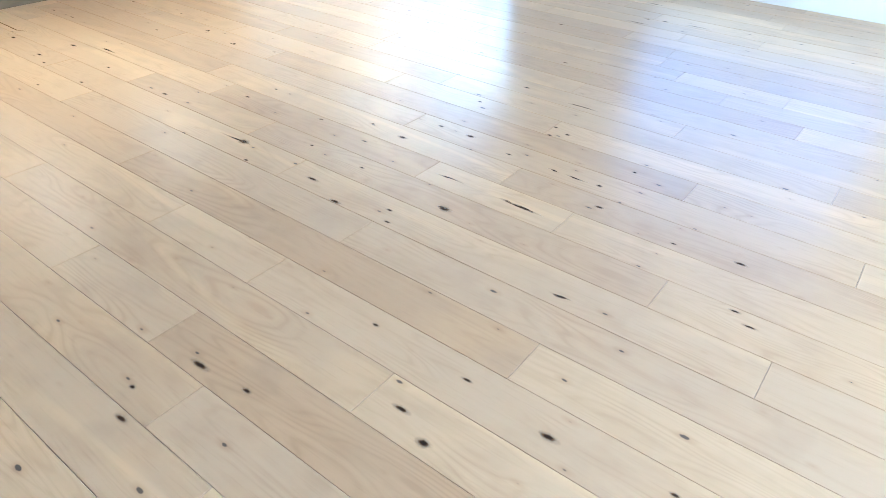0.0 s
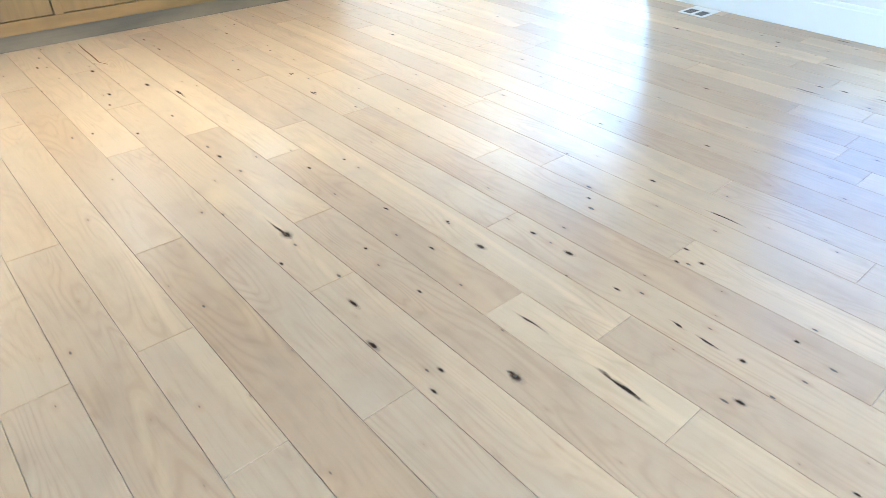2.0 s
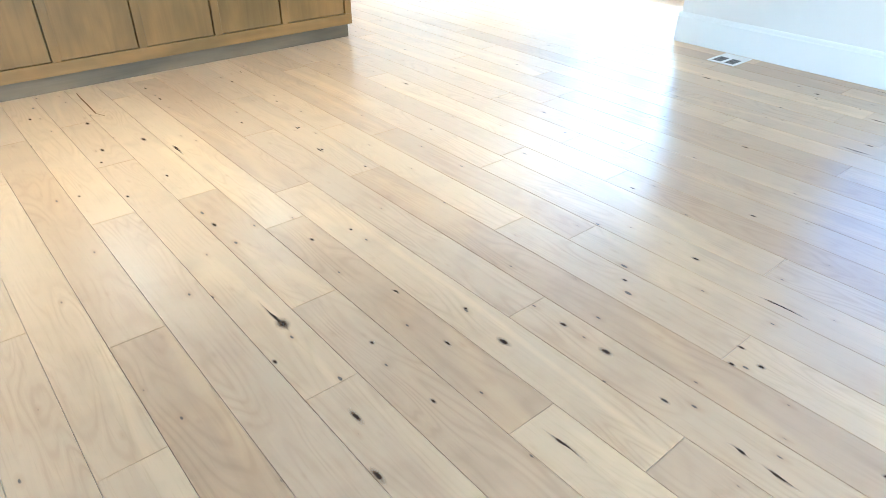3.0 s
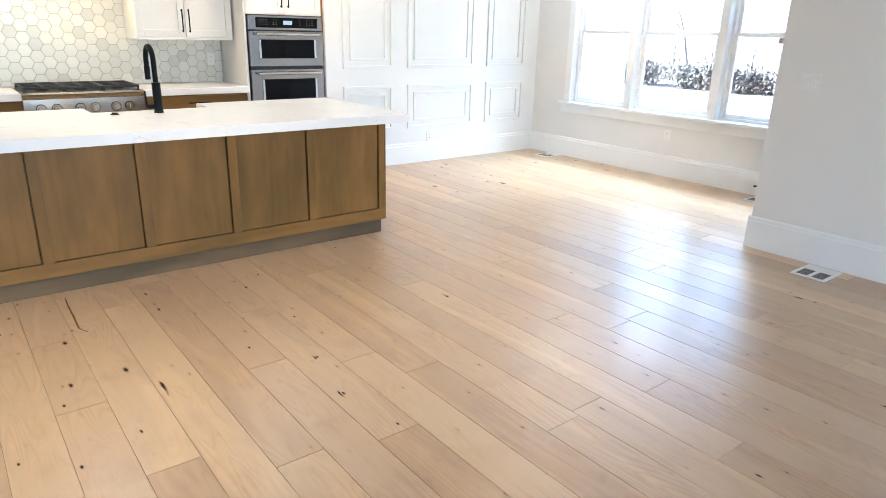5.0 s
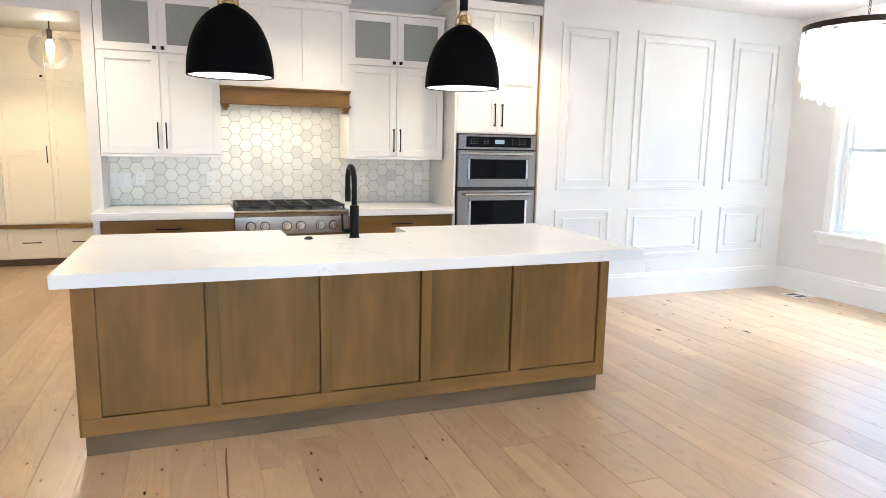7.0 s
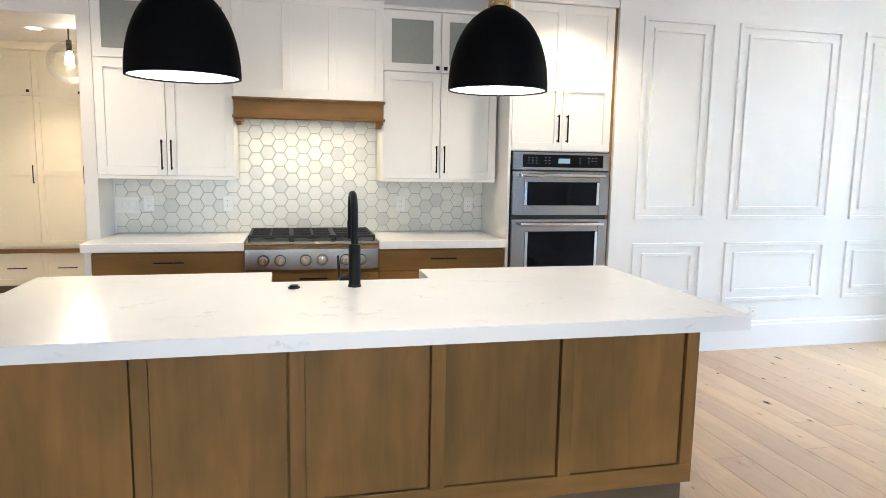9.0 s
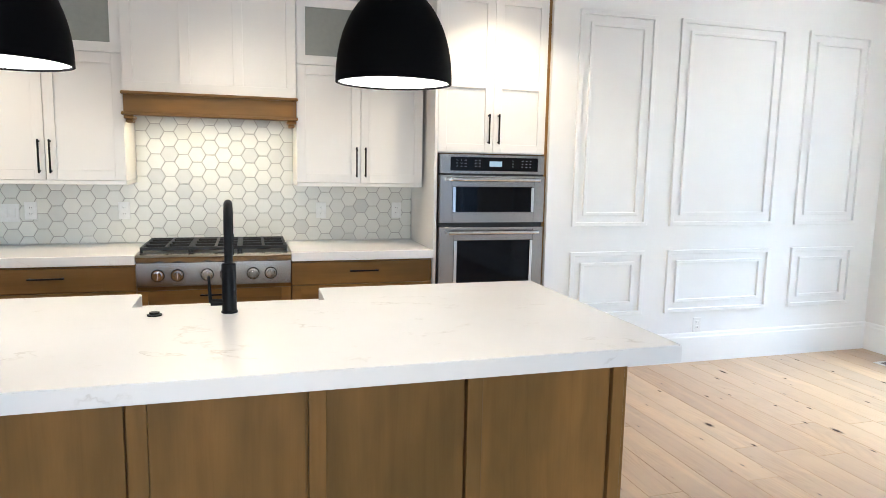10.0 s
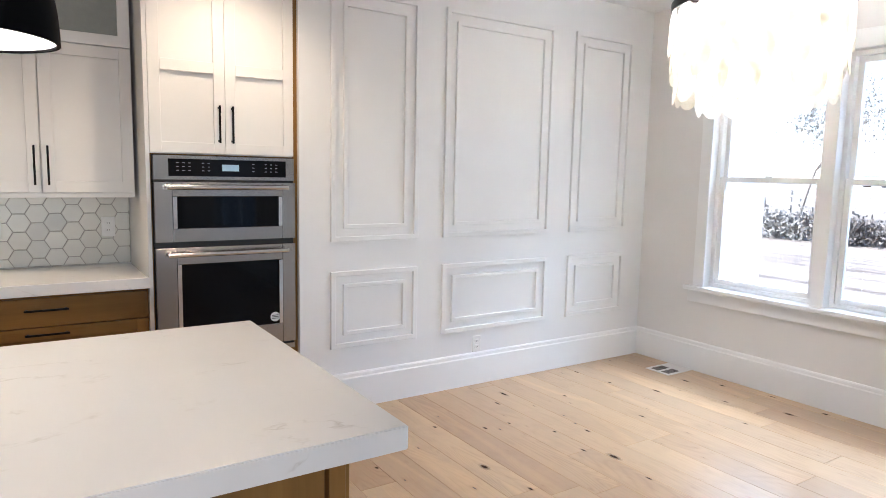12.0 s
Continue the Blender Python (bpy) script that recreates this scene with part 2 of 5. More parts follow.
def ceramic():
    m, n, l, p = material("hexagon_ceramic")
    info = n.new("ShaderNodeObjectInfo")
    v = coords(n, l, (1, 1, 1), None, "Object")
    cloud = noise_at(n, l, v, 14, 3)
    c = ramp(n, l, info.outputs["Random"], [(0.0, (0.66, 0.65, 0.605)), (0.12, (0.60, 0.595, 0.565)), (0.2, (0.70, 0.69, 0.64)), (0.6, (0.76, 0.745, 0.69)), (0.85, (0.69, 0.675, 0.62)), (1.0, (0.80, 0.78, 0.72))])
    c = mix(n, l, maths(n, l, "MULTIPLY", cloud, 0.5), c, mix(n, l, 1.0, c, (0.93, 0.93, 0.92), "MULTIPLY"))
    l.new(c, p.inputs["Base Color"])
    p.inputs["Roughness"].default_value = 0.22
    bump(n, l, cloud, 0.12, 0.004, p)
    return m


FLOOR_OAK = plank_wood("limed_oak_boards")
JOINT = plain("dark_joint", (0.10, 0.075, 0.05), 0.8)
KNOT = knot_wood()
OAK = stained_oak("stained_oak_upright", (0.232, 0.128, 0.040))
OAK_LONG = stained_oak("stained_oak_lengthways", (0.232, 0.128, 0.040), grain_axis=1)
TOE = stained_oak("toe_kick_oak", (0.16, 0.115, 0.068), 0.5, 1)
WHITE_CAB = paint("white_cabinet_lacquer", (0.81, 0.80, 0.775), 0.38, 0.01, 0.02, 120)
CREAM_CAB = paint("cream_cabinet_lacquer", (0.76, 0.68, 0.52), 0.4, 0.01, 0.02, 120)
WALL = paint("warm_white_wall_paint", (0.765, 0.75, 0.725), 0.62, 0.012, 0.08, 140)
PANEL = paint("white_panel_wall_paint", (0.81, 0.81, 0.80), 0.5, 0.008, 0.04, 120)
TRIM = paint("white_trim_gloss", (0.83, 0.83, 0.82), 0.35, 0.006, 0.02, 90)
CEIL = paint("ceiling_paint", (0.80, 0.79, 0.77), 0.75, 0.01, 0.1, 120)
QUARTZ = quartz()
STEEL = steel("brushed_steel")
STEEL_UP = steel("brushed_steel_upright", axis=2)
CHROME = plain("polished_steel", (0.72, 0.72, 0.72), 0.14, 1.0)
BLACK = plain("matt_black_metal", (0.004, 0.004, 0.0045), 0.42, 0.0, 0.16)
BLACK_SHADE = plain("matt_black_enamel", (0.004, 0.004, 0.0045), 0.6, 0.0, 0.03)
IRON = plain("cast_iron", (0.010, 0.010, 0.011), 0.5, 0.2)
BRONZE = plain("dark_bronze", (0.035, 0.026, 0.02), 0.35, 0.8)
BRASS = plain("aged_brass", (0.55, 0.38, 0.16), 0.28, 1.0)
OVEN_GLASS = plain("black_oven_glass", (0.003, 0.003, 0.004), 0.05, 0.0, 0.16)
DISPLAY = plain("black_display", (0.006, 0.006, 0.007), 0.12, 0.0, 0.14)
TILE = ceramic()
GROUT = plain("grey_grout", (0.40, 0.385, 0.35), 0.85)
FIRECLAY = plain("white_fireclay", (0.78, 0.77, 0.74), 0.18)
PLASTIC = plain("white_plastic", (0.80, 0.79, 0.77), 0.35)
SLOT = plain("dark_slot", (0.05, 0.05, 0.05), 0.6)
FROST = plain("frosted_cabinet_glass", (0.30, 0.32, 0.30), 0.10)
PANE = thin_glass("window_pane")
# tint added to weaken and cool the side window's glare on the floor
GLARE_DIMMER = thin_glass("glare_dimming_pane", (0.42, 0.50, 0.62))
BULB_GLASS = thin_glass("clear_globe_glass", (0.985, 0.98, 0.96), 0.016)
SHADE_IN = paint("white_shade_lining", (0.85, 0.83, 0.78), 0.5)

# ---- building helpers ----
def box(bm, x0, x1, y0, y1, z0, z1, bevel=0.0):
    m = Matrix.Translation(((x0 + x1) / 2, (y0 + y1) / 2, (z0 + z1) / 2)) @ Matrix.Diagonal((abs(x1 - x0), abs(y1 - y0), abs(z1 - z0), 1))
    made = bmesh.ops.create_cube(bm, size=1, matrix=m)["verts"]
    if bevel:
        edges = list({e for v in made for e in v.link_edges})
        bmesh.ops.bevel(bm, geom=edges, offset=bevel, segments=1, affect="EDGES", profile=0.5)
    return bm


def cyl(bm, m, r, h, n=24, r2=None, caps=True):
    """A cylinder or cone along the local z of m, from 0 to h."""
    bmesh.ops.create_cone(bm, cap_ends=caps, segments=n, radius1=r, radius2=r if r2 is None else r2, depth=h, matrix=m @ Matrix.Translation((0, 0, h / 2)))
    return bm


def spin(bm, profile, centre, n=40):
    """A body turned round the upright axis: rows of (radius, height)."""
    rings = []
    for r, z in profile:
        rings.append([bm.verts.new((centre[0] + r * math.cos(a), centre[1] + r * math.sin(a), centre[2] + z)) for a in (2 * math.pi * k / n for k in range(n))])
    for a, b in zip(rings, rings[1:]):
        for k in range(n):
            bm.faces.new((a[k], a[(k + 1) % n], b[(k + 1) % n], b[k]))
    return bm


def tube(bm, points, r, n=14):
    """A round tube along the points."""
    pts = [Vector(p) for p in points]
    rings = []
    for i, p in enumerate(pts):
        d = (pts[min(i + 1, len(pts) - 1)] - pts[max(i - 1, 0)]).normalized()
        side = d.cross(Vector((0, 1, 0)) if abs(d.y) < 0.9 else Vector((1, 0, 0))).normalized()
        up = side.cross(d)
        rr = r[i] if isinstance(r, (list, tuple)) else r
        rings.append([bm.verts.new(p + (side * math.cos(a) + up * math.sin(a)) * rr) for a in (2 * math.pi * k / n for k in range(n))])
    for a, b in zip(rings, rings[1:]):
        for k in range(n):
            bm.faces.new((a[k], a[(k + 1) % n], b[(k + 1) % n], b[k]))
    bm.faces.new(rings[0])
    bm.faces.new(list(reversed(rings[-1])))
    return bm


def world_place(ob):
    return ob.location.copy() if ob.parent is None else world_place(ob.parent) + ob.location


def part(name, bm, mat, parent=None, label="", smooth=False, origin=None):
    """Links a bmesh, drawn in world metres, as one mesh object; under a thing or a part if one is given."""
    base = Vector(origin) if origin else (world_place(parent) if parent else Vector((0, 0, 0)))
    bmesh.ops.recalc_face_normals(bm, faces=bm.faces)
    bmesh.ops.translate(bm, verts=bm.verts, vec=-base)
    me = bpy.data.meshes.new(name)
    bm.to_mesh(me)
    bm.free()
    me.materials.append(mat)
    if smooth:
        me.shade_smooth()
        me.set_sharp_from_angle(angle=radians(35))
    ob = new(name, me)
    if parent:
        ob.parent = parent
        ob.location = base - world_place(parent)
    else:
        ob.location = base
    return tagged(ob, label)


def thing(name, at, label, category, group="", kind=""):
    ob = new(name)
    ob.location = at
    ob.empty_display_size = 0.1
    return tagged(ob, label, category, group, kind)


def B(*a, bevel=0.0):
    return box(bmesh.new(), *a, bevel=bevel)


def structure(name, bm, mat, label="", category="wall"):
    return tagged(part(name, bm, mat), label, category, "", "structure")


# ---- the plan, in metres ----
XB, XC, XP = -6.675, -6.03, -6.02          # kitchen back wall, worktop front, panelled wall
YW, YR, XR = 9.138, 7.50, -2.14            # window wall, side wall, nook's side
H = 2.81                                   # ceiling
OPEN_Y0, OPEN_Y1, OPEN_Z = 0.75, 2.462, 2.365

# ---- walls and ceiling ----
structure("wall_panelled", B(-6.80, XP, 6.135, YW, 0, H), PANEL, "white painted wall with picture-frame mouldings")
structure("wall_kitchen", B(-6.82, XB, 2.545, 6.135, 0, H), WALL, "warm white wall behind the kitchen units")
structure("wall_stub", B(-6.82, -6.29, OPEN_Y1, 2.543, 0, H), WALL, "narrow white wall end beside the pantry opening")
structure("wall_header", B(-6.82, -6.29, OPEN_Y0, OPEN_Y1, OPEN_Z, H), WALL, "wall above the pantry opening")
structure("wall_left_of_opening", B(-6.82, -6.29, -1.6, OPEN_Y0, 0, H), WALL, "white wall beside the pantry opening")

WIN = [(-5.40, -4.60), (-4.512, -3.56), (-3.472, -2.67)]
WZ0, WZ1 = 0.665, 2.30
bm = bmesh.new()
box(bm, -6.80, WIN[0][0], YW, YW + 0.16, 0, H)
box(bm, WIN[0][0], WIN[2][1], YW, YW + 0.16, 0, WZ0)
box(bm, WIN[0][0], WIN[2][1], YW, YW + 0.16, WZ1, H)
box(bm, WIN[2][1], XR + 0.15, YW, YW + 0.16, 0, H)
structure("wall_window", bm, WALL, "warm white wall with a triple window")
structure("wall_nook_side", B(XR, XR + 0.15, YR, YW, 0, H), WALL, "side wall of the dining nook")
SW = (-0.72, 1.48, 0.55, 2.32)             # window of the side wall
bm = bmesh.new()
box(bm, XR + 0.15, SW[0], YR, YR + 0.15, 0, H)
box(bm, SW[0], SW[1], YR, YR + 0.15, 0, SW[2])
box(bm, SW[0], SW[1], YR, YR + 0.15, SW[3], H)
box(bm, SW[1], 4.6, YR, YR + 0.15, 0, H)
structure("wall_side", bm, WALL, "warm white wall with baseboard")
RW = (1.1, 5.7, 0.3, 2.45)                 # unseen window of the rear wall, added for fill light
bm = bmesh.new()
box(bm, 4.6, 4.75, -1.6, RW[0], 0, H)
box(bm, 4.6, 4.75, RW[0], RW[1], 0, RW[2])
box(bm, 4.6, 4.75, RW[0], RW[1], RW[3], H)
box(bm, 4.6, 4.75, RW[1], YR + 0.15, 0, H)
structure("wall_rear", bm, WALL, "unseen white wall with a wide window added for fill light")
structure("wall_left", B(-9.9, 4.75, -1.75, -1.6, 0, H), WALL, "plain white wall")
structure("wall_pantry_back", B(-9.95, -9.8, -1.6, 4.2, 0, H), WALL, "plain pantry wall")
structure("wall_pantry_end", B(-9.8, -6.82, 4.05, 4.2, 0, H), WALL, "plain pantry wall")
structure("ceiling", B(-9.95, 4.75, -1.75, YW + 0.16, H, H + 0.15), CEIL, "smooth white ceiling", "ceiling")


def baseboard(name, a, b, normal):
    """A tall square-edged baseboard with a stepped cap along the wall from a to b."""
    bm = bmesh.new()
    prof = [(0, 0), (0.018, 0), (0.018, 0.195), (0.013, 0.203), (0.013, 0.222), (0.008, 0.231), (0, 0.231)]
    n = Vector((*normal, 0))
    rows = [[bm.verts.new(Vector((*p, z)) + n * d) for d, z in prof] for p in (a, b)]
    for i in range(len(prof) - 1):
        bm.faces.new((rows[0][i], rows[0][i + 1], rows[1][i + 1], rows[1][i]))
    bm.faces.new(rows[0])
    bm.faces.new(list(reversed(rows[1])))
    return tagged(part(name, bm, TRIM), "tall white painted baseboard", "baseboard", "", "structure")


baseboard("baseboard", (XP, 6.135), (XP, YW), (1, 0))
baseboard("baseboard", (XP + 0.018, YW), (XR, YW), (0, -1))
baseboard("baseboard", (XR, YW - 0.018), (XR, YR), (-1, 0))
baseboard("baseboard", (XR - 0.018, YR), (4.6, YR), (0, -1))


def moulding(y0, y1, z0, z1, w, h, x=XP):
    """A mitred picture-frame moulding on a wall that faces +x."""
    bm = bmesh.new()
    prof = [(0, 0), (0.0, h - 0.002), (0.002, h), (w - 0.002, h), (w, h - 0.002), (w, 0)]
    rings = [[bm.verts.new((x + d, yy, zz)) for yy, zz in ((y0 + i, z0 + i), (y1 - i, z0 + i), (y1 - i, z1 - i), (y0 + i, z1 - i))] for i, d in prof]
    for a, b in zip(rings, rings[1:]):
        for k in range(4):
            bm.faces.new((a[k], a[(k + 1) % 4], b[(k + 1) % 4], b[k]))
    return bm


for y0, y1 in ((6.328, 6.936), (7.134, 8.076), (8.285, 8.905)):
    for z0, z1 in ((1.062, 2.552), (0.398, 0.878)):
        t = thing("wall_moulding", (XP, (y0 + y1) / 2, z0), "white painted double picture-frame moulding on the wall", "moulding", "mouldings of the panelled wall")
        part("outer_frame", moulding(y0, y1, z0, z1, 0.030, 0.020), PANEL, t)
        part("inner_frame", moulding(y0 + 0.083, y1 - 0.083, z0 + 0.079, z1 - 0.079, 0.024, 0.018), PANEL, t)

# ---- windows of the nook ----
bm = bmesh.new()
box(bm, WIN[0][0] - 0.09, WIN[0][0], YW - 0.02, YW, WZ0, WZ1 + 0.0, 0.002)
box(bm, WIN[2][1], WIN[2][1] + 0.09, YW - 0.02, YW, WZ0, WZ1 + 0.0, 0.002)
box(bm, WIN[0][0] - 0.10, WIN[2][1] + 0.10, YW - 0.024, YW, WZ1 + 0.001, WZ1 + 0.115, 0.002)
tagged(part("window_casing", bm, TRIM), "white flat window casing", "trim", "", "structure")
tagged(part("window_sill", B(WIN[0][0] - 0.15, WIN[2][1] + 0.15, YW - 0.06, YW + 0.10, WZ0 - 0.03, WZ0, bevel=0.004), TRIM), "white window sill board", "sill", "", "structure")
tagged(part("window_apron", B(WIN[0][0] - 0.13, WIN[2][1] + 0.13, YW - 0.02, YW, WZ0 - 0.125, WZ0 - 0.03, bevel=0.002), TRIM), "white board under the window sill", "trim", "", "structure")
for a, b in ((WIN[0][1], WIN[1][0]), (WIN[1][1], WIN[2][0])):
    tagged(part("window_mullion", B(a, b, YW - 0.018, YW + 0.14, WZ0, WZ1, bevel=0.002), TRIM), "white post between two windows", "mullion", "", "structure")


def sash_window(name, x0, x1):
    w = thing(name, ((x0 + x1) / 2, YW + 0.1, WZ0), "white double-hung sash window, closed", "window", "windows of the dining nook", "structure")
    f, mid = 0.028, 1.485
    bm = bmesh.new()
    box(bm, x0, x0 + f, YW + 0.06, YW + 0.15, WZ0, WZ1)
    box(bm, x1 - f, x1, YW + 0.06, YW + 0.15, WZ0, WZ1)
    box(bm, x0 + f, x1 - f, YW + 0.06, YW + 0.15, WZ0, WZ0 + 0.03)
    box(bm, x0 + f, x1 - f, YW + 0.06, YW + 0.15, WZ1 - 0.03, WZ1)
    part("window_frame", bm, TRIM, w)
    for nm, z0, z1, yy in (("lower_sash", WZ0 + 0.03, mid + 0.02, YW + 0.075), ("upper_sash", mid - 0.02, WZ1 - 0.03, YW + 0.108)):
        s = 0.036
        bm = bmesh.new()
        box(bm, x0 + f, x0 + f + s, yy, yy + 0.03, z0, z1, 0.002)
        box(bm, x1 - f - s, x1 - f, yy, yy + 0.03, z0, z1, 0.002)
        box(bm, x0 + f + s, x1 - f - s, yy, yy + 0.03, z0, z0 + s, 0.002)
        box(bm, x0 + f + s, x1 - f - s, yy, yy + 0.03, z1 - s, z1, 0.002)
        sash = part(nm, bm, TRIM, w)
        pane = part("pane", B(x0 + f + s, x1 - f - s, yy + 0.013, yy + 0.017, z0 + s, z1 - s), PANE, sash)
        pane.visible_shadow = False
    lock = bmesh.new()
    box(lock, (x0 + x1) / 2 - 0.03, (x0 + x1) / 2 + 0.03, YW + 0.078, YW + 0.10, mid + 0.0205, mid + 0.032, 0.003)
    part("sash_lock", lock, PLASTIC, w)


for i, (a, b) in enumerate(WIN):
    sash_window("window_%d" % (i + 1), a, b)

# ---- floor ----
FX0, FX1, FY0, FY1 = -9.8, 4.6, -1.6, YW
floor_ob = structure("floor", B(-9.95, 4.75, -1.75, YW + 0.16, -0.12, -0.019), JOINT, "wide pale limed oak plank floor with dark knots", "floor")

# ---- kitchen units ----
def glazed_frame(y0, y1, z0, z1, x, rail=0.058, thick=0.022):
    """The open frame of a glazed door that faces +x, its face at x."""
    bm = bmesh.new()
    rings = [[bm.verts.new((x - d, yy, zz)) for yy, zz in ((y0 + i, z0 + i), (y1 - i, z0 + i), (y1 - i, z1 - i), (y0 + i, z1 - i))] for i, d in ((0, thick), (0, 0.0012), (0.0012, 0), (rail - 0.0012, 0), (rail, 0.0012), (rail, thick))]
    for a, b in zip(rings, rings[1:] + rings[:1]):
        for k in range(4):
            bm.faces.new((a[k], a[(k + 1) % 4], b[(k + 1) % 4], b[k]))
    return bm


def shaker(name, parent, mat, y0, y1, z0, z1, x, rail=0.058, thick=0.022, deep=0.013, mids=()):
    """A framed door or drawer front that faces +x, its face at x: a sunk panel with stiles and rails on it."""
    d = part(name, B(x - thick, x - deep, y0, y1, z0, z1), mat, parent)
    for a, b in ((y0, y0 + rail), (y1 - rail, y1)):
        part("stile", B(x - deep, x, a, b, z0, z1, bevel=0.0012), mat, d)
    for a, b in [(z0, z0 + rail), (z1 - rail, z1)] + [(m - rail / 2, m + rail / 2) for m in mids]:
        part("rail", B(x - deep, x - 0.0002, y0 + rail, y1 - rail, a, b, bevel=0.0012), mat, d)
    return d


def bar_handle(parent, x, y, z, length, upright=True):
    bm = bmesh.new()
    h = length / 2
    if upright:
        box(bm, x + 0.024, x + 0.034, y - 0.005, y + 0.005, z - h, z + h, 0.002)
        for s in (-h + 0.012, h - 0.012):
            box(bm, x, x + 0.025, y - 0.004, y + 0.004, z + s - 0.005, z + s + 0.005)
    else:
        box(bm, x + 0.024, x + 0.034, y - h, y + h, z - 0.005, z + 0.005, 0.002)
        for s in (-h + 0.012, h - 0.012):
            box(bm, x, x + 0.025, y + s - 0.005, y + s + 0.005, z - 0.004, z + 0.004)
    return part("handle", bm, BLACK, parent, "slim black bar handle")


def knob(parent, x, y, z):
    bm = bmesh.new()
    box(bm, x, x + 0.014, y - 0.005, y + 0.005, z - 0.005, z + 0.005)
    box(bm, x + 0.014, x + 0.026, y - 0.013, y + 0.013, z - 0.013, z + 0.013, 0.002)
    return part("knob", bm, BLACK, parent, "square black knob")


G = 0.0022
XU = -6.28                                 # face of the wall units


def wall_unit(y0, y1, split, label):
    u = thing("wall_cabinet", (XU, (y0 + y1) / 2, 1.347), label, "cabinet", "white wall cabinets beside the hood")
    part("body", B(XB + 0.012, XU - 0.021, y0, y1, 1.347, 2.535), WHITE_CAB, u)
    part("light_rail", B(XB + 0.012, XU - 0.004, y0, y1, 1.322, 1.3465, bevel=0.002), WHITE_CAB, u)
    bm = bmesh.new()
    box(bm, XB + 0.012, XU + 0.012, y0 - 0.003, y1 + 0.003, 2.5355, 2.56, 0.003)
    part("cornice", bm, WHITE_CAB, u)
    for a, b, side in ((y0, split, 1), (split, y1, -1)):
        d = shaker("door", u, WHITE_CAB, a + G, b - G, 1.349, 2.106, XU)
        yh = (b - 0.03) if side == 1 else (a + 0.03)
        bar_handle(d, XU, yh, 1.487, 0.20)
        g = part("glazed_door", glazed_frame(a + G, b - G, 2.112, 2.532, XU), WHITE_CAB, u)
        part("pane", B(XU - 0.014, XU - 0.009, a + 0.055, b - 0.055, 2.166, 2.478), FROST, g, "grey-green frosted glass pane")
        knob(g, XU, yh, 2.142)
    return u


wall_unit(2.547, 3.418, 2.982, "white shaker wall cabinet with small glazed doors on top")
wall_unit(4.445, 5.300, 4.868, "white shaker wall cabinet with small glazed doors, beside the oven tower")

# hood
hd = thing("range_hood", (-6.24, 3.93, 1.74), "white panelled range hood with a stained oak mantel", "hood")
XH = -6.245
part("canopy", B(XB + 0.012, XH - 0.012, 3.421, 4.442, 1.888, 2.575), WHITE_CAB, hd)
for a, b in ((3.421, 3.481), (3.746, 3.806), (4.058, 4.118), (4.382, 4.442)):
    part("stile", B(XH - 0.0118, XH, a, b, 1.948, 2.515, bevel=0.0012), WHITE_CAB, hd)
for a, b in ((1.888, 1.9478), (2.5152, 2.575)):
    part("rail", B(XH - 0.0118, XH, 3.421, 4.442, a, b, bevel=0.0012), WHITE_CAB, hd)
part("cornice", B(XB + 0.012, XH + 0.03, 3.400, 4.463, 2.5755, 2.63, bevel=0.012), WHITE_CAB, hd)
bm = bmesh.new()
box(bm, XB + 0.012, XH + 0.010, 3.424, 4.442, 1.765, 1.868)
box(bm, XH - 0.02, XH + 0.030, 3.412, 4.452, 1.868, 1.887, 0.004)
box(bm, XH - 0.02, XH + 0.026, 3.412, 4.452, 1.744, 1.7645, 0.004)
part("mantel", bm, OAK_LONG, hd, "stained oak mantel with moulded edges")
for y in (3.452, 4.412):
    bm = bmesh.new()
    box(bm, XH - 0.10, XH + 0.016, y - 0.028, y + 0.028, 1.722, 1.7435, 0.004)
    box(bm, XH - 0.10, XH - 0.004, y - 0.02, y + 0.02, 1.700, 1.7215, 0.006)
    part("corbel", bm, OAK_LONG, hd)
for y in (3.7, 4.16):
    bm = cyl(bmesh.new(), pose(-6.34, y, 1.758), 0.03, 0.006)
    part("hood_lamp", bm, glow("hood_lamp_glow", (1.0, 0.80, 0.50), 1.2), hd)
lamp("hood_light", "AREA", pose(-6.33, 3.93, 1.738), 0.55, (1.0, 0.76, 0.42), size=(0.16, 0.85))

# base cabinets and worktops of the back run
XF = -6.062


def base_unit(y0, y1, label, drawer=True):
    u = thing("base_cabinet", (XF, (y0 + y1) / 2, 0), label, "cabinet", "stained oak base cabinets")
    top = 0.856 if drawer else 0.712
    part("body", B(XB + 0.012, XF - 0.021, y0, y1, 0.10, top), OAK, u)
    part("toe_kick", B(XB + 0.03, XF - 0.08, y0, y1, 0, 0.0995), TOE, u)
    if drawer:
        d = part("drawer_front", B(XF - 0.02, XF, y0 + G, y1 - G, 0.700, 0.842, bevel=0.0015), OAK_LONG, u)
        bar_handle(d, XF, (y0 + y1) / 2, 0.785, 0.19, False)
    for z0, z1 in ((0.405, 0.694), (0.108, 0.400)) if drawer else ((0.405, 0.690), (0.108, 0.400)):
        d = shaker("drawer_front", u, OAK_LONG, y0 + G, y1 - G, z0, z1, XF)
        bar_handle(d, XF, (y0 + y1) / 2, z1 - 0.03, 0.19, False)
    return u


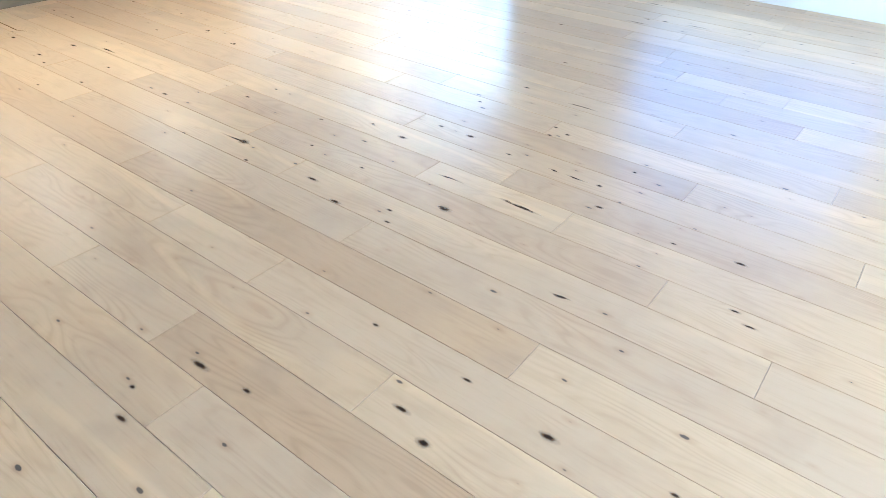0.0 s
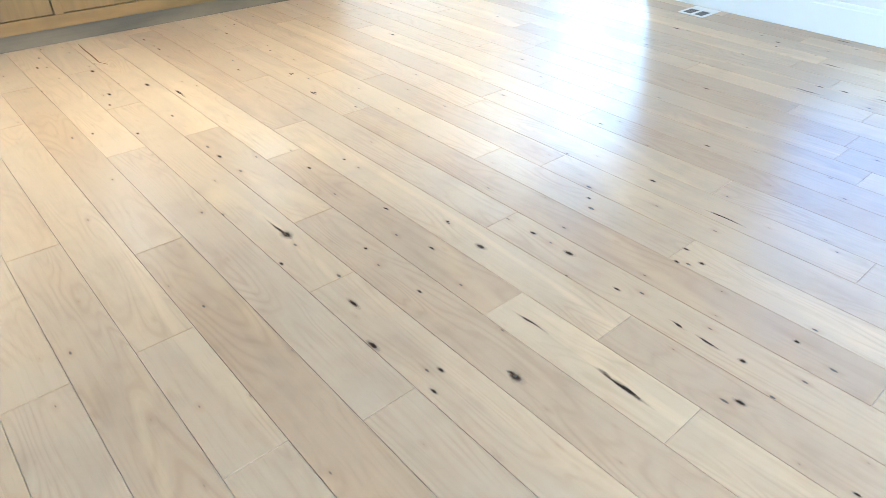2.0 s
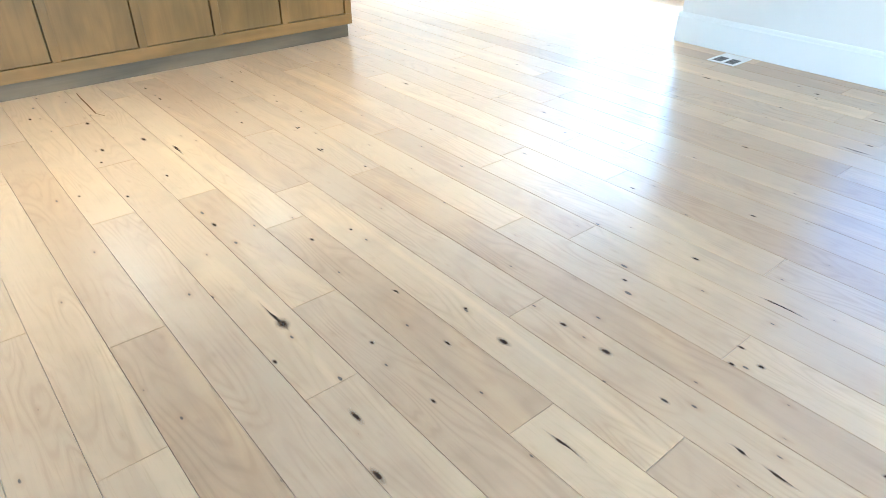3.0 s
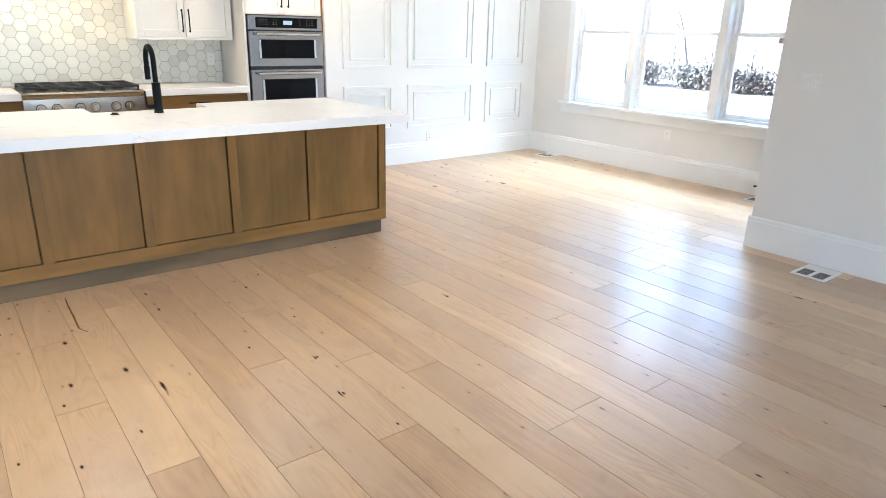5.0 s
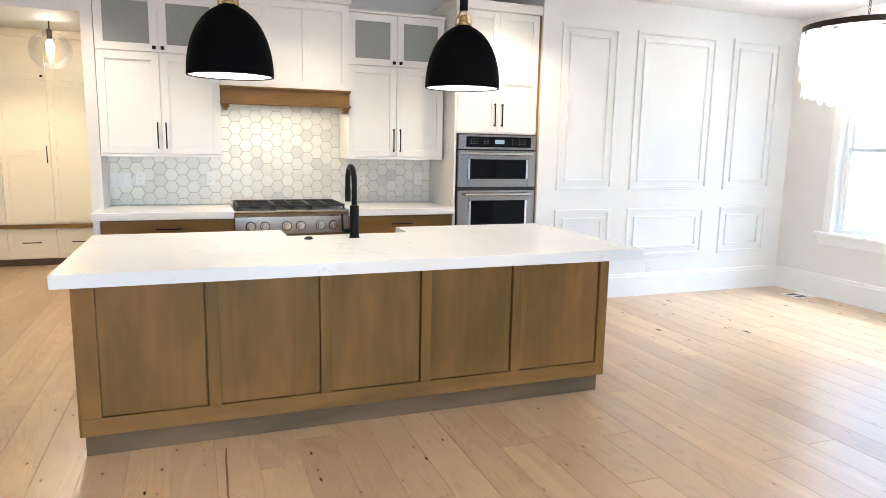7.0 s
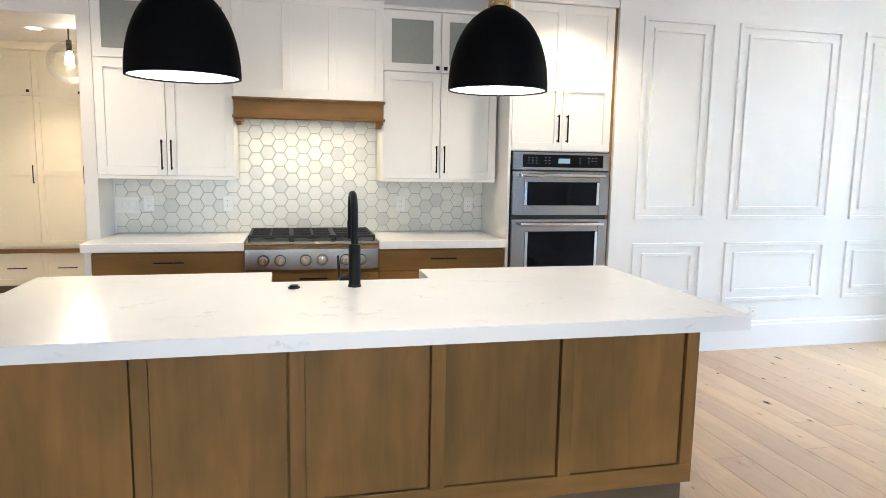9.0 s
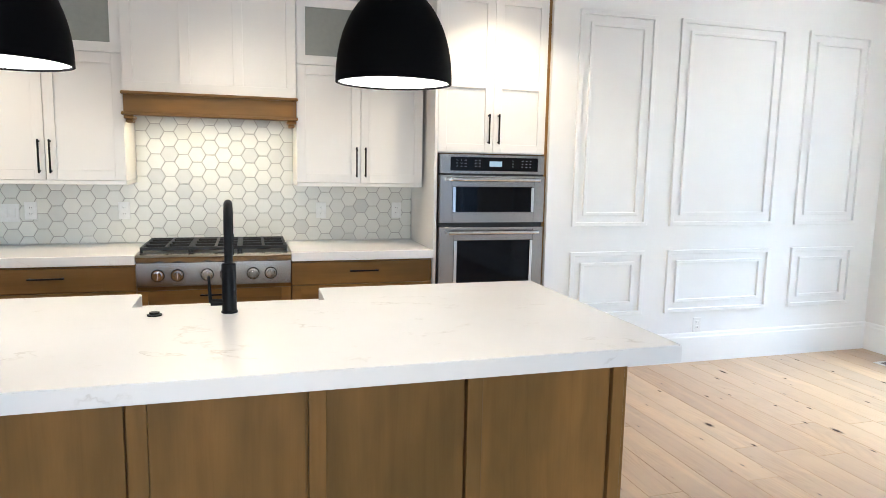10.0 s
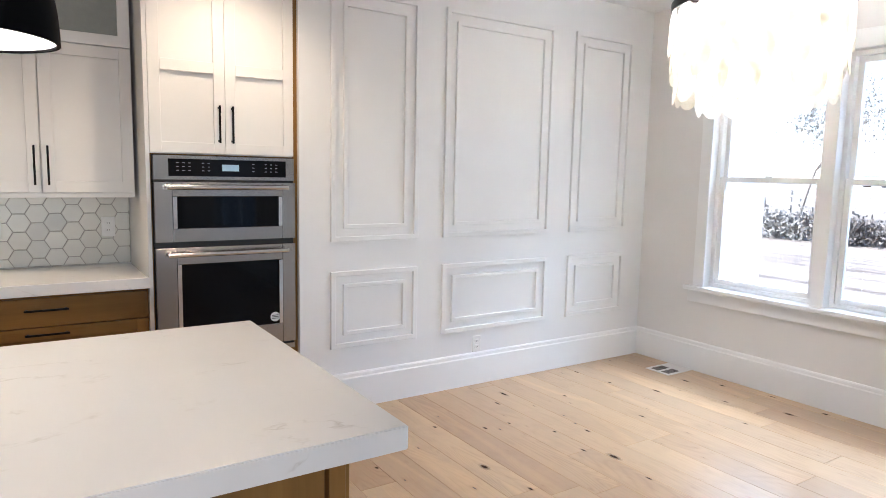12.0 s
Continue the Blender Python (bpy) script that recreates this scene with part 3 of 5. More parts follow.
base_unit(2.538, 3.482, "stained oak base cabinet with drawers and black handles")
base_unit(3.484, 4.388, "stained oak drawers under the rangetop", False)
base_unit(4.390, 5.318, "stained oak base cabinet with drawers beside the oven tower")
side = thing("end_panel", (-6.3, 2.51, 0), "white end panel of the base cabinets", "panel")
part("panel", B(XB + 0.012, XF - 0.004, 2.500, 2.537, 0, 0.856), WHITE_CAB, side)
for a, b in ((2.484, 3.482), (4.390, 5.318)):
    w = thing("worktop", (XC, (a + b) / 2, 0.857), "white quartz worktop of the back run", "worktop", "white quartz worktops")
    part("slab", B(XB + 0.010, XC, a, b, 0.857, 0.915, bevel=0.003), QUARTZ, w)

# rangetop
rt = thing("rangetop", (-6.05, 3.936, 0.715), "stainless steel gas rangetop with six burners", "cooktop")
Y0, Y1 = 3.487, 4.385
part("body", B(XB + 0.04, -6.07, Y0, Y1, 0.716, 0.905), STEEL, rt)
bm = bmesh.new()
prof = [(-6.07, 0.716), (-6.040, 0.722), (-6.046, 0.862), (-6.028, 0.880), (-6.024, 0.900), (-6.034, 0.914), (-6.07, 0.916)]
rows = [[bm.verts.new((x, y, z)) for x, z in prof] for y in (Y0, Y1)]
for i in range(len(prof) - 1):
    bm.faces.new((rows[0][i], rows[1][i], rows[1][i + 1], rows[0][i + 1]))
bm.faces.new(rows[0])
bm.faces.new(list(reversed(rows[1])))
part("control_panel", bm, STEEL, rt, "stainless control panel with a rounded edge", True)
part("burner_tray", B(XB + 0.05, -6.072, Y0 + 0.012, Y1 - 0.012, 0.9055, 0.918, bevel=0.003), plain("dark_enamel", (0.012, 0.012, 0.012), 0.3), rt)
part("badge", B(-6.0445, -6.041, 3.90, 4.01, 0.868, 0.886, bevel=0.001), CHROME, rt)
for y in (3.605, 3.715, 3.885, 3.995, 4.155, 4.262):
    k = bmesh.new()
    m = pose(-6.043, y, 0.787, 0, 90, 0)
    cyl(k, m, 0.033, 0.008, 28)
    cyl(k, m @ Matrix.Translation((0, 0, 0.008)), 0.026, 0.026, 28, 0.022)
    kb = part("knob", k, CHROME, rt, "polished steel control knob", True)
    part("grip", B(-6.012, -6.000, y - 0.005, y + 0.005, 0.765, 0.809, bevel=0.002), CHROME, kb)
    part("bezel", cyl(bmesh.new(), m, 0.038, 0.004, 28), BLACK, kb)
for i in range(3):
    a = Y0 + 0.02 + i * 0.2865
    b = a + 0.283
    g = bmesh.new()
    for y in (a + 0.006, b - 0.006, (a + b) / 2):
        box(g, XB + 0.07, -6.085, y - 0.0085, y + 0.0085, 0.936, 0.955, 0.002)
    for x in (XB + 0.076, -6.38, -6.24, -6.52, -6.091):
        box(g, x - 0.0085, x + 0.0085, a, b, 0.9365, 0.9545, 0.002)
    for x in (XB + 0.076, -6.091):
        for y in (a + 0.006, b - 0.006):
            box(g, x - 0.007, x + 0.007, y - 0.007, y + 0.007, 0.9185, 0.942)
    part("grate", g, IRON, rt, "black cast-iron grate")
    for x in (-6.52, -6.24):
        m = pose(x, (a + b) / 2, 0.9185)
        bn = part("burner", cyl(bmesh.new(), m, 0.052, 0.008, 24, 0.046), IRON, rt)
        part("burner_cap", cyl(bmesh.new(), m @ Matrix.Translation((0, 0, 0.0085)), 0.036, 0.008, 24, 0.033), IRON, bn)

# oven tower
tw = thing("oven_tower", (XC, 5.73, 0), "tall white cabinet tower for a double wall oven", "cabinet")
XT = -6.045
part("side_panel", B(XB + 0.012, XT, 5.320, 5.340, 0, 2.60), WHITE_CAB, tw)
part("carcass", B(XB + 0.012, XT - 0.022, 5.3405, 6.112, 1.562, 2.60), WHITE_CAB, tw)
part("oven_niche", B(XB + 0.012, XT - 0.03, 5.3405, 6.112, 0.10, 1.5615), OAK, tw)
# oak colour runs full height; beside the upper doors it paints shade on white
part("filler_strip", B(XB + 0.012, XT - 0.004, 6.1125, 6.1335, 0, 2.60), OAK, tw, "narrow filler strip, oak below, its brown standing in for shade above")
part("cornice", B(XB + 0.012, XT + 0.015, 5.310, 6.1335, 2.6005, 2.68, bevel=0.006), WHITE_CAB, tw)
for a, b, s in ((5.342, 5.726, 1), (5.728, 6.111, -1)):
    d = shaker("door", tw, WHITE_CAB, a, b, 1.566, 2.596, XT, mids=(2.02,))
    bar_handle(d, XT, b - 0.034 if s == 1 else a + 0.034, 1.725, 0.20)
d = shaker("drawer_front", tw, OAK_LONG, 5.342, 6.111, 0.108, 0.435, XT)
bar_handle(d, XT, 5.727, 0.40, 0.19, False)

ov = thing("wall_oven", (XC, 5.73, 0.44), "stainless steel double wall oven with microwave on top", "oven")
OY0, OY1 = 5.350, 6.106
XO = -6.022
part("surround", B(XT - 0.029, XT + 0.004, OY0, OY1, 0.44, 1.556), plain("oven_gap_black", (0.01, 0.01, 0.01), 0.5), ov)
part("control_panel", B(XT + 0.0045, XO, OY0, OY1, 1.424, 1.553, bevel=0.003), STEEL, ov)
dp = part("display", B(XO, XO + 0.002, OY0 + 0.075, OY1 - 0.05, 1.445, 1.536, bevel=0.0008), DISPLAY, ov, "black glass control display")
part("clock_screen", B(XO + 0.002, XO + 0.0025, 5.70, 5.79, 1.475, 1.51), glow("clock_glow", (0.30, 0.42, 0.52), 0.03), dp)
MARK = plain("grey_mark", (0.30, 0.30, 0.31), 0.5)
for y in (5.47, 5.50, 5.53, 5.60, 5.63, 5.87, 5.94, 5.97, 6.00):
    for z in (1.475, 1.495, 1.515):
        part("key_mark", B(XO + 0.002, XO + 0.0024, y - 0.006, y + 0.006, z - 0.0015, z + 0.0015), MARK, dp)


def oven_door(name, z0, z1, gy0, gy1, gz0, gz1, hz, label):
    bm = bmesh.new()
    x0, x1 = XT + 0.0045, XO + 0.012
    box(bm, x0, x1, OY0, gy0, z0, z1, 0.002)
    box(bm, x0, x1, gy1, OY1, z0, z1, 0.002)
    box(bm, x0, x1, gy0, gy1, z0, gz0, 0.002)
    box(bm, x0, x1, gy0, gy1, gz1, z1, 0.002)
    d = part(name, bm, STEEL, ov, label)
    part("window", B(x0, x1 - 0.006, gy0, gy1, gz0, gz1), OVEN_GLASS, d, "black oven glass")
    part("window_trim_near", B(x1 - 0.0055, x1 + 0.003, gy0 + 0.001, gy0 + 0.022, gz0 + 0.001, gz1 - 0.001, bevel=0.001), CHROME, d)
    part("window_trim_far", B(x1 - 0.0055, x1 + 0.003, gy1 - 0.022, gy1 - 0.001, gz0 + 0.001, gz1 - 0.001, bevel=0.001), CHROME, d)
    h = bmesh.new()
    tube(h, [(x1 + 0.045, OY0 + 0.055, hz), (x1 + 0.045, OY1 - 0.055, hz)], 0.013)
    for y in (OY0 + 0.075, OY1 - 0.075):
        box(h, x1, x1 + 0.045, y - 0.012, y + 0.012, hz - 0.010, hz + 0.010, 0.003)
    part("handle", h, CHROME, d, "round polished bar handle", True)
    return d


oven_door("microwave_door", 1.096, 1.414, OY0 + 0.09, OY1 - 0.075, 1.168, 1.338, 1.388, "stainless microwave oven door")
lo = oven_door("oven_door", 0.486, 1.066, OY0 + 0.105, OY1 - 0.075, 0.600, 0.975, 1.032, "stainless oven door with a large dark window")
st = cyl(bmesh.new(), pose(XO + 0.0062, 5.985, 0.640, 0, 90, 0), 0.028, 0.0012, 28)
sk = part("round_sticker", st, PLASTIC, lo, "round white sticker with dark lines")
for s in (-0.009, 0.0, 0.009):
    part("sticker_line", B(XO + 0.0074, XO + 0.0079, 5.966, 6.004, 0.640 + s - 0.002, 0.640 + s + 0.002), SLOT, sk)
part("bottom_trim", B(XT + 0.0045, XO + 0.004, OY0, OY1, 0.442, 0.474, bevel=0.002), STEEL, ov)

# ---- island ----
IX0, IX1, IY0, IY1 = -4.80, -3.90, 2.690, 5.462
isl = thing("kitchen_island", (-4.35, 4.075, 0), "stained oak kitchen island with framed panels", "island")
bm = bmesh.new()
IB = IX1 - 0.034
box(bm, IX0, IB, IY0, IY1, 0.105, 0.40)
box(bm, IX0, IB, IY0, 3.64, 0.40, 0.856)
box(bm, IX0, IB, 4.49, IY1, 0.40, 0.856)
box(bm, -4.42, IB, 3.64, 4.49, 0.40, 0.856)
part("body", bm, OAK, isl)
part("toe_kick", B(IX0 + 0.06, IX1 - 0.03, IY0 + 0.008, IY1 - 0.016, 0, 0.1045), TOE, isl, "dark stained toe kick")
edges = [IY0 + 0.0, 3.239, 3.777, 4.311, 4.849, IY1 - 0.048]
part("bottom_rail", B(IB, IX1, IY0, IY1, 0.1055, 0.188, bevel=0.0015), OAK_LONG, isl)
part("top_rail", B(IB, IX1, IY0, IY1, 0.808, 0.8555, bevel=0.0015), OAK_LONG, isl)
stiles = [(IY0, IY0 + 0.085)] + [(y, y + 0.056) for y in edges[1:5]] + [(edges[5], IY1)]
for a, b in stiles:
    part("stile", B(IB, IX1, a, b, 0.1882, 0.8078, bevel=0.0015), OAK, isl)
for (a, b), (c, d2) in zip(stiles, stiles[1:]):
    part("panel", B(IB, IX1 - 0.009, b + 0.0008, c - 0.0095, 0.1925, 0.8075, bevel=0.001), OAK, isl)
for a, b, nm in ((IY1, IY1 + 0.010, "end_panel"), (IY0 - 0.010, IY0, "end_panel")):
    part(nm, B(IX0, IX1, a, b, 0.1055, 0.8555, bevel=0.001), OAK, isl)

top = thing("island_worktop", (-4.22, 4.075, 0.857), "thick white veined quartz worktop with a sink cut-out", "worktop")
TX0, TX1, TY0, TY1 = -4.822, -3.615, 2.655, 5.487
NX, NY0, NY1 = -4.545, 3.697, 4.436
bm = bmesh.new()
loop = [(TX1, TY0), (TX1, TY1), (TX0, TY1), (TX0, NY1), (NX, NY1), (NX, NY0), (TX0, NY0), (TX0, TY0)]
lo_v = [bm.verts.new((x, y, 0.857)) for x, y in loop]
hi_v = [bm.verts.new((x, y, 0.915)) for x, y in loop]
bm.faces.new(lo_v)
bm.faces.new(hi_v)
for i in range(8):
    bm.faces.new((lo_v[i], lo_v[(i + 1) % 8], hi_v[(i + 1) % 8], hi_v[i]))
bmesh.ops.bevel(bm, geom=bm.edges[:], offset=0.003, segments=2, affect="EDGES")
part("slab", bm, QUARTZ, top)

sk = thing("apron_sink", (-4.68, 4.066, 0.60), "white fireclay apron sink set in the island", "sink")
bm = bmesh.new()
sx0, sx1, sy0, sy1 = -4.865, -4.46, 3.66, 4.47
box(bm, sx0, sx0 + 0.028, sy0, sy1, 0.62, 0.856, 0.004)
box(bm, sx1 - 0.028, sx1, sy0, sy1, 0.62, 0.856, 0.004)
box(bm, sx0 + 0.028, sx1 - 0.028, sy0, sy0 + 0.028, 0.62, 0.856)
box(bm, sx0 + 0.028, sx1 - 0.028, sy1 - 0.028, sy1, 0.62, 0.856)
box(bm, sx0, sx1, sy0, sy1, 0.595, 0.62, 0.003)
part("basin", bm, FIRECLAY, sk)

fc = thing("kitchen_tap", (-4.395, 4.062, 0.915), "matt black pull-down kitchen tap with side lever", "tap")
bm = bmesh.new()
spin(bm, [(0, 0.915), (0.030, 0.915), (0.030, 0.921), (0.0265, 0.925), (0.0265, 1.098), (0.024, 1.102), (0.016, 1.105), (0, 1.104)], (-4.395, 4.062, 0), 28)
part("column", bm, BLACK, fc, "", True)
pts = [(-4.395, 4.062, 1.10), (-4.395, 4.062, 1.235)]
for k in range(1, 13):
    a = math.pi * k / 12
    pts.append((-4.395 - 0.085 + 0.085 * math.cos(a), 4.062, 1.235 + 0.085 * math.sin(a)))
pts += [(-4.565, 4.062, 1.20)]
part("spout", tube(bmesh.new(), pts, 0.0158), BLACK, fc, "", True)
part("spray_head", tube(bmesh.new(), [(-4.565, 4.062, 1.20), (-4.565, 4.062, 1.19), (-4.565, 4.062, 1.11)], [0.0145, 0.018, 0.017]), BLACK, fc, "", True)
bm = bmesh.new()
tube(bm, [(-4.395, 4.045, 0.955), (-4.395, 3.995, 0.955)], 0.013)
lv = part("lever_hub", bm, BLACK, fc, "", True)
part("lever", tube(bmesh.new(), [(-4.395, 3.995, 0.955), (-4.395, 3.990, 1.055)], [0.007, 0.005]), BLACK, lv, "", True)
ab = thing("air_switch", (-4.395, 3.80, 0.915), "small round black button on the worktop", "button")
part("button", spin(bmesh.new(), [(0, 0.915), (0.026, 0.915), (0.026, 0.920), (0.018, 0.922), (0.018, 0.928), (0, 0.929)], (-4.395, 3.80, 0), 24), BLACK, ab, "", True)

# ---- pendant lamps over the island ----
def pendant(y):
    px, rim, top_z = -4.25, 1.772, 2.118
    t = thing("pendant_lamp", (px, y, rim), "large matt black dome pendant lamp, lit", "lamp", "black dome pendants over the island")
    R, hh = 0.211, top_z - rim
    prof = [(R * math.sqrt(max(0.0, 1 - (k / 14) ** 2.15)), hh * k / 14) for k in range(14)] + [(0.036, hh)]
    prof[0] = (R, 0)
    out = bmesh.new()
    spin(out, [(R - 0.0085, 0.006), (R - 0.0085, 0.0)] + prof, (px, y, rim), 56)
    part("shade", out, BLACK_SHADE, t, "matt black enamelled dome", True)
    inn = bmesh.new()
    spin(inn, [(max(0.002, r - 0.008), z - 0.003 if i else 0.004) for i, (r, z) in enumerate(prof)], (px, y, rim), 56)
    part("lining", inn, SHADE_IN, t, "white inside of the shade", True)
    part("cap", spin(bmesh.new(), [(0.036, 0), (0.036, 0.012), (0.026, 0.018), (0.026, 0.05), (0.018, 0.056), (0, 0.056)], (px, y, top_z), 28), BRASS, t, "brass cap", True)
    part("yoke", tube(bmesh.new(), [(px, y - 0.045, top_z - 0.012), (px, y - 0.042, top_z + 0.03), (px, y - 0.02, top_z + 0.072), (px, y, top_z + 0.085), (px, y + 0.02, top_z + 0.072), (px, y + 0.042, top_z + 0.03), (px, y + 0.045, top_z - 0.012)], 0.006, 8), BRASS, t, "brass yoke", True)
    part("collar", cyl(bmesh.new(), pose(px, y, top_z + 0.08), 0.024, 0.10), BLACK, t, "", True)
    part("rod", cyl(bmesh.new(), pose(px, y, top_z + 0.18), 0.007, H - 0.02 - top_z - 0.18, 12), BLACK, t, "", True)
    part("canopy", cyl(bmesh.new(), pose(px, y, H - 0.022), 0.065, 0.022, 32), BLACK, t, "", True)
    part("bulb", spin(bmesh.new(), [(0, -0.06), (0.03, -0.045), (0.04, -0.01), (0.03, 0.03), (0.014, 0.06), (0, 0.06)], (px, y, rim + 0.20), 20), glow("pendant_bulb_glow", (1.0, 0.86, 0.66), 3), t, "glowing bulb", True)
    lamp("pendant_light", "POINT", pose(px, y, rim + 0.12), 0.9, (1.0, 0.88, 0.72), radius=0.12)


pendant(3.400)
pendant(4.655)

# ---- chandelier ----
CX, CY = -4.46, 8.09
ch = thing("chandelier", (CX, CY, 1.85), "round tiered chandelier of white shell discs, lit", "chandelier")
part("top_ring", spin(bmesh.new(), [(0.436, 2.385), (0.444, 2.385), (0.444, 2.428), (0.436, 2.428), (0.436, 2.385)], (CX, CY, 0), 64), BRONZE, ch, "dark bronze ring", True)
SHELL, n, l, p = material("white_shell")
out = n["Material Output"]
df, tl, mx = n.new("ShaderNodeBsdfDiffuse"), n.new("ShaderNodeBsdfTranslucent"), n.new("ShaderNodeMixShader")
df.inputs[0].default_value = (0.86, 0.84, 0.80, 1)
sh = mix(n, l, noise_at(n, l, coords(n, l), 30, 3), (0.80, 0.77, 0.70), (0.92, 0.90, 0.86))
l.new(sh, df.inputs[0])
l.new(sh, tl.inputs[0])
mx.inputs[0].default_value = 0.8
l.new(df.outputs[0], mx.inputs[1])
l.new(tl.outputs[0], mx.inputs[2])
l.new(mx.outputs[0], out.inputs[0])
n.remove(p)


def shell_disc(w, h):
    """A scalloped oval shell leaf hanging from its top edge, slightly curved."""
    me = bpy.data.meshes.new("shell_disc")
    bm = bmesh.new()
    rim, ctr = [], []
    for depth in (0.0, 0.0025):
        ring = []
        for k in range(20):
            a = 2 * math.pi * k / 20
            x, z = w / 2 * math.sin(a), -h / 2 - h / 2 * math.cos(a)
            ring.append(bm.verts.new((x, depth - 0.6 * x * x, z)))
        rim.append(ring)
        ctr.append(bm.verts.new((0, depth + 0.0006, -h / 2)))
    for k in range(20):
        bm.faces.new((rim[0][k], rim[0][(k + 1) % 20], ctr[0]))
        bm.faces.new((rim[1][(k + 1) % 20], rim[1][k], ctr[1]))
        bm.faces.new((rim[0][(k + 1) % 20], rim[0][k], rim[1][k], rim[1][(k + 1) % 20]))
    bmesh.ops.recalc_face_normals(bm, faces=bm.faces)
    bm.to_mesh(me)
    bm.free()
    me.materials.append(SHELL)
    return me


disc = shell_disc(0.205, 0.255)
for tier, (r, z, count) in enumerate(((0.436, 2.390, 18), (0.425, 2.262, 18), (0.395, 2.140, 16), (0.27, 2.085, 11))):
    if tier:
        ring = spin(bmesh.new(), [(r - 0.004, z - 0.003), (r, z - 0.003), (r, z + 0.003), (r - 0.004, z + 0.003), (r - 0.004, z - 0.003)], (CX, CY, 0), 48)
        part("tier_ring", ring, BRONZE, ch, "", True)
    for k in range(count):
        a = 2 * math.pi * (k + 0.5 * tier) / count
        ob = new("shell_disc", disc)
        ob.parent = ch
        ob.matrix_local = Matrix.Translation((r * math.sin(a), r * math.cos(a), z - 1.85)) @ pose(0, 0, 0, random.uniform(-3, 3), random.uniform(-4, 4), -math.degrees(a))
for k in range(3):
    a = 2 * math.pi * k / 3
    part("arm", tube(bmesh.new(), [(CX, CY, 2.42), (CX + 0.438 * math.cos(a), CY + 0.438 * math.sin(a), 2.41)], 0.006, 8), BRONZE, ch)
part("stem", cyl(bmesh.new(), pose(CX, CY, 2.10), 0.010, 0.36, 14), BRONZE, ch, "", True)
z = 2.45
k = 0
while z < H - 0.05:
    lk = bmesh.new()
    pts = [(0.009 * math.cos(t), 0.018 * math.sin(t)) for t in (2 * math.pi * i / 10 for i in range(11))]
    tube(lk, [(CX + (u if k % 2 else 0), CY + (0 if k % 2 else u), z + 0.018 + w) for u, w in pts], 0.0028, 6)
    part("chain_link", lk, BRONZE, ch)
    z += 0.031
    k += 1
part("canopy", cyl(bmesh.new(), pose(CX, CY, H - 0.03), 0.065, 0.03, 28, 0.07), BRONZE, ch, "", True)
for k in range(4):
    a = 2 * math.pi * k / 4
    part("bulb", spin(bmesh.new(), [(0, -0.05), (0.022, -0.03), (0.03, 0.0), (0.02, 0.035), (0, 0.05)], (CX + 0.16 * math.cos(a), CY + 0.16 * math.sin(a), 2.22), 16), glow("chandelier_bulb_glow", (1.0, 0.9, 0.76), 20), ch, "glowing bulb", True)
lamp("chandelier_light", "POINT", pose(CX, CY, 2.20), 5.8, (1.0, 0.95, 0.88), radius=0.12)

# ---- hexagon tile splash-back ----
splash = thing("tile_splashback", (XB, 3.93, 0.915), "white and pale grey hexagon ceramic tile splash-back", "backsplash")
bm = bmesh.new()
box(bm, XB, XB + 0.003, 2.545, 5.319, 0.916, 1.36)
box(bm, XB, XB + 0.003, 3.421, 4.442, 1.36, 1.80)
part("grout", bm, GROUT, splash, "grey grout")
part("edge_trim", B(XB, XB + 0.012, 2.5435, 2.556, 0.916, 1.345, bevel=0.002), TRIM, splash, "white tile edge trim")
HP = 0.1005
HS = HP / math.sqrt(3)


def clip(poly, axis, limit, keep_less):
    out = []
    for i, a in enumerate(poly):
        b = poly[(i + 1) % len(poly)]
        ina, inb = (a[axis] <= limit) == keep_less, (b[axis] <= limit) == keep_less
        if ina:
            out.append(a)
        if ina != inb:
            t = (limit - a[axis]) / (b[axis] - a[axis])
            out.append((a[0] + (b[0] - a[0]) * t, a[1] + (b[1] - a[1]) * t))
    return out


def tile_mesh(poly):
    me = bpy.data.meshes.new("hexagon_tile")
    bm = bmesh.new()
    cy, cz = sum(p[0] for p in poly) / len(poly), sum(p[1] for p in poly) / len(poly)
    rings = []
    for depth, shrink in ((0.001, 0.0), (0.0070, 0.0), (0.0082, 0.0018)):
        ring = []
        for y, z in poly:
            d = math.hypot(y - cy, z - cz)
            k = 1 - shrink / d if d > 0.004 else 1
            ring.append(bm.verts.new((depth, cy + (y - cy) * k, cz + (z - cz) * k)))
        rings.append(ring)
    n = len(poly)
    for a, b in zip(rings, rings[1:]):
        for i in range(n):
            bm.faces.new((a[i], a[(i + 1) % n], b[(i + 1) % n], b[i]))
    bm.faces.new(rings[-1])
    bmesh.ops.recalc_face_normals(bm, faces=bm.faces)
    bm.to_mesh(me)
    bm.free()
    me.materials.append(TILE)
    return me


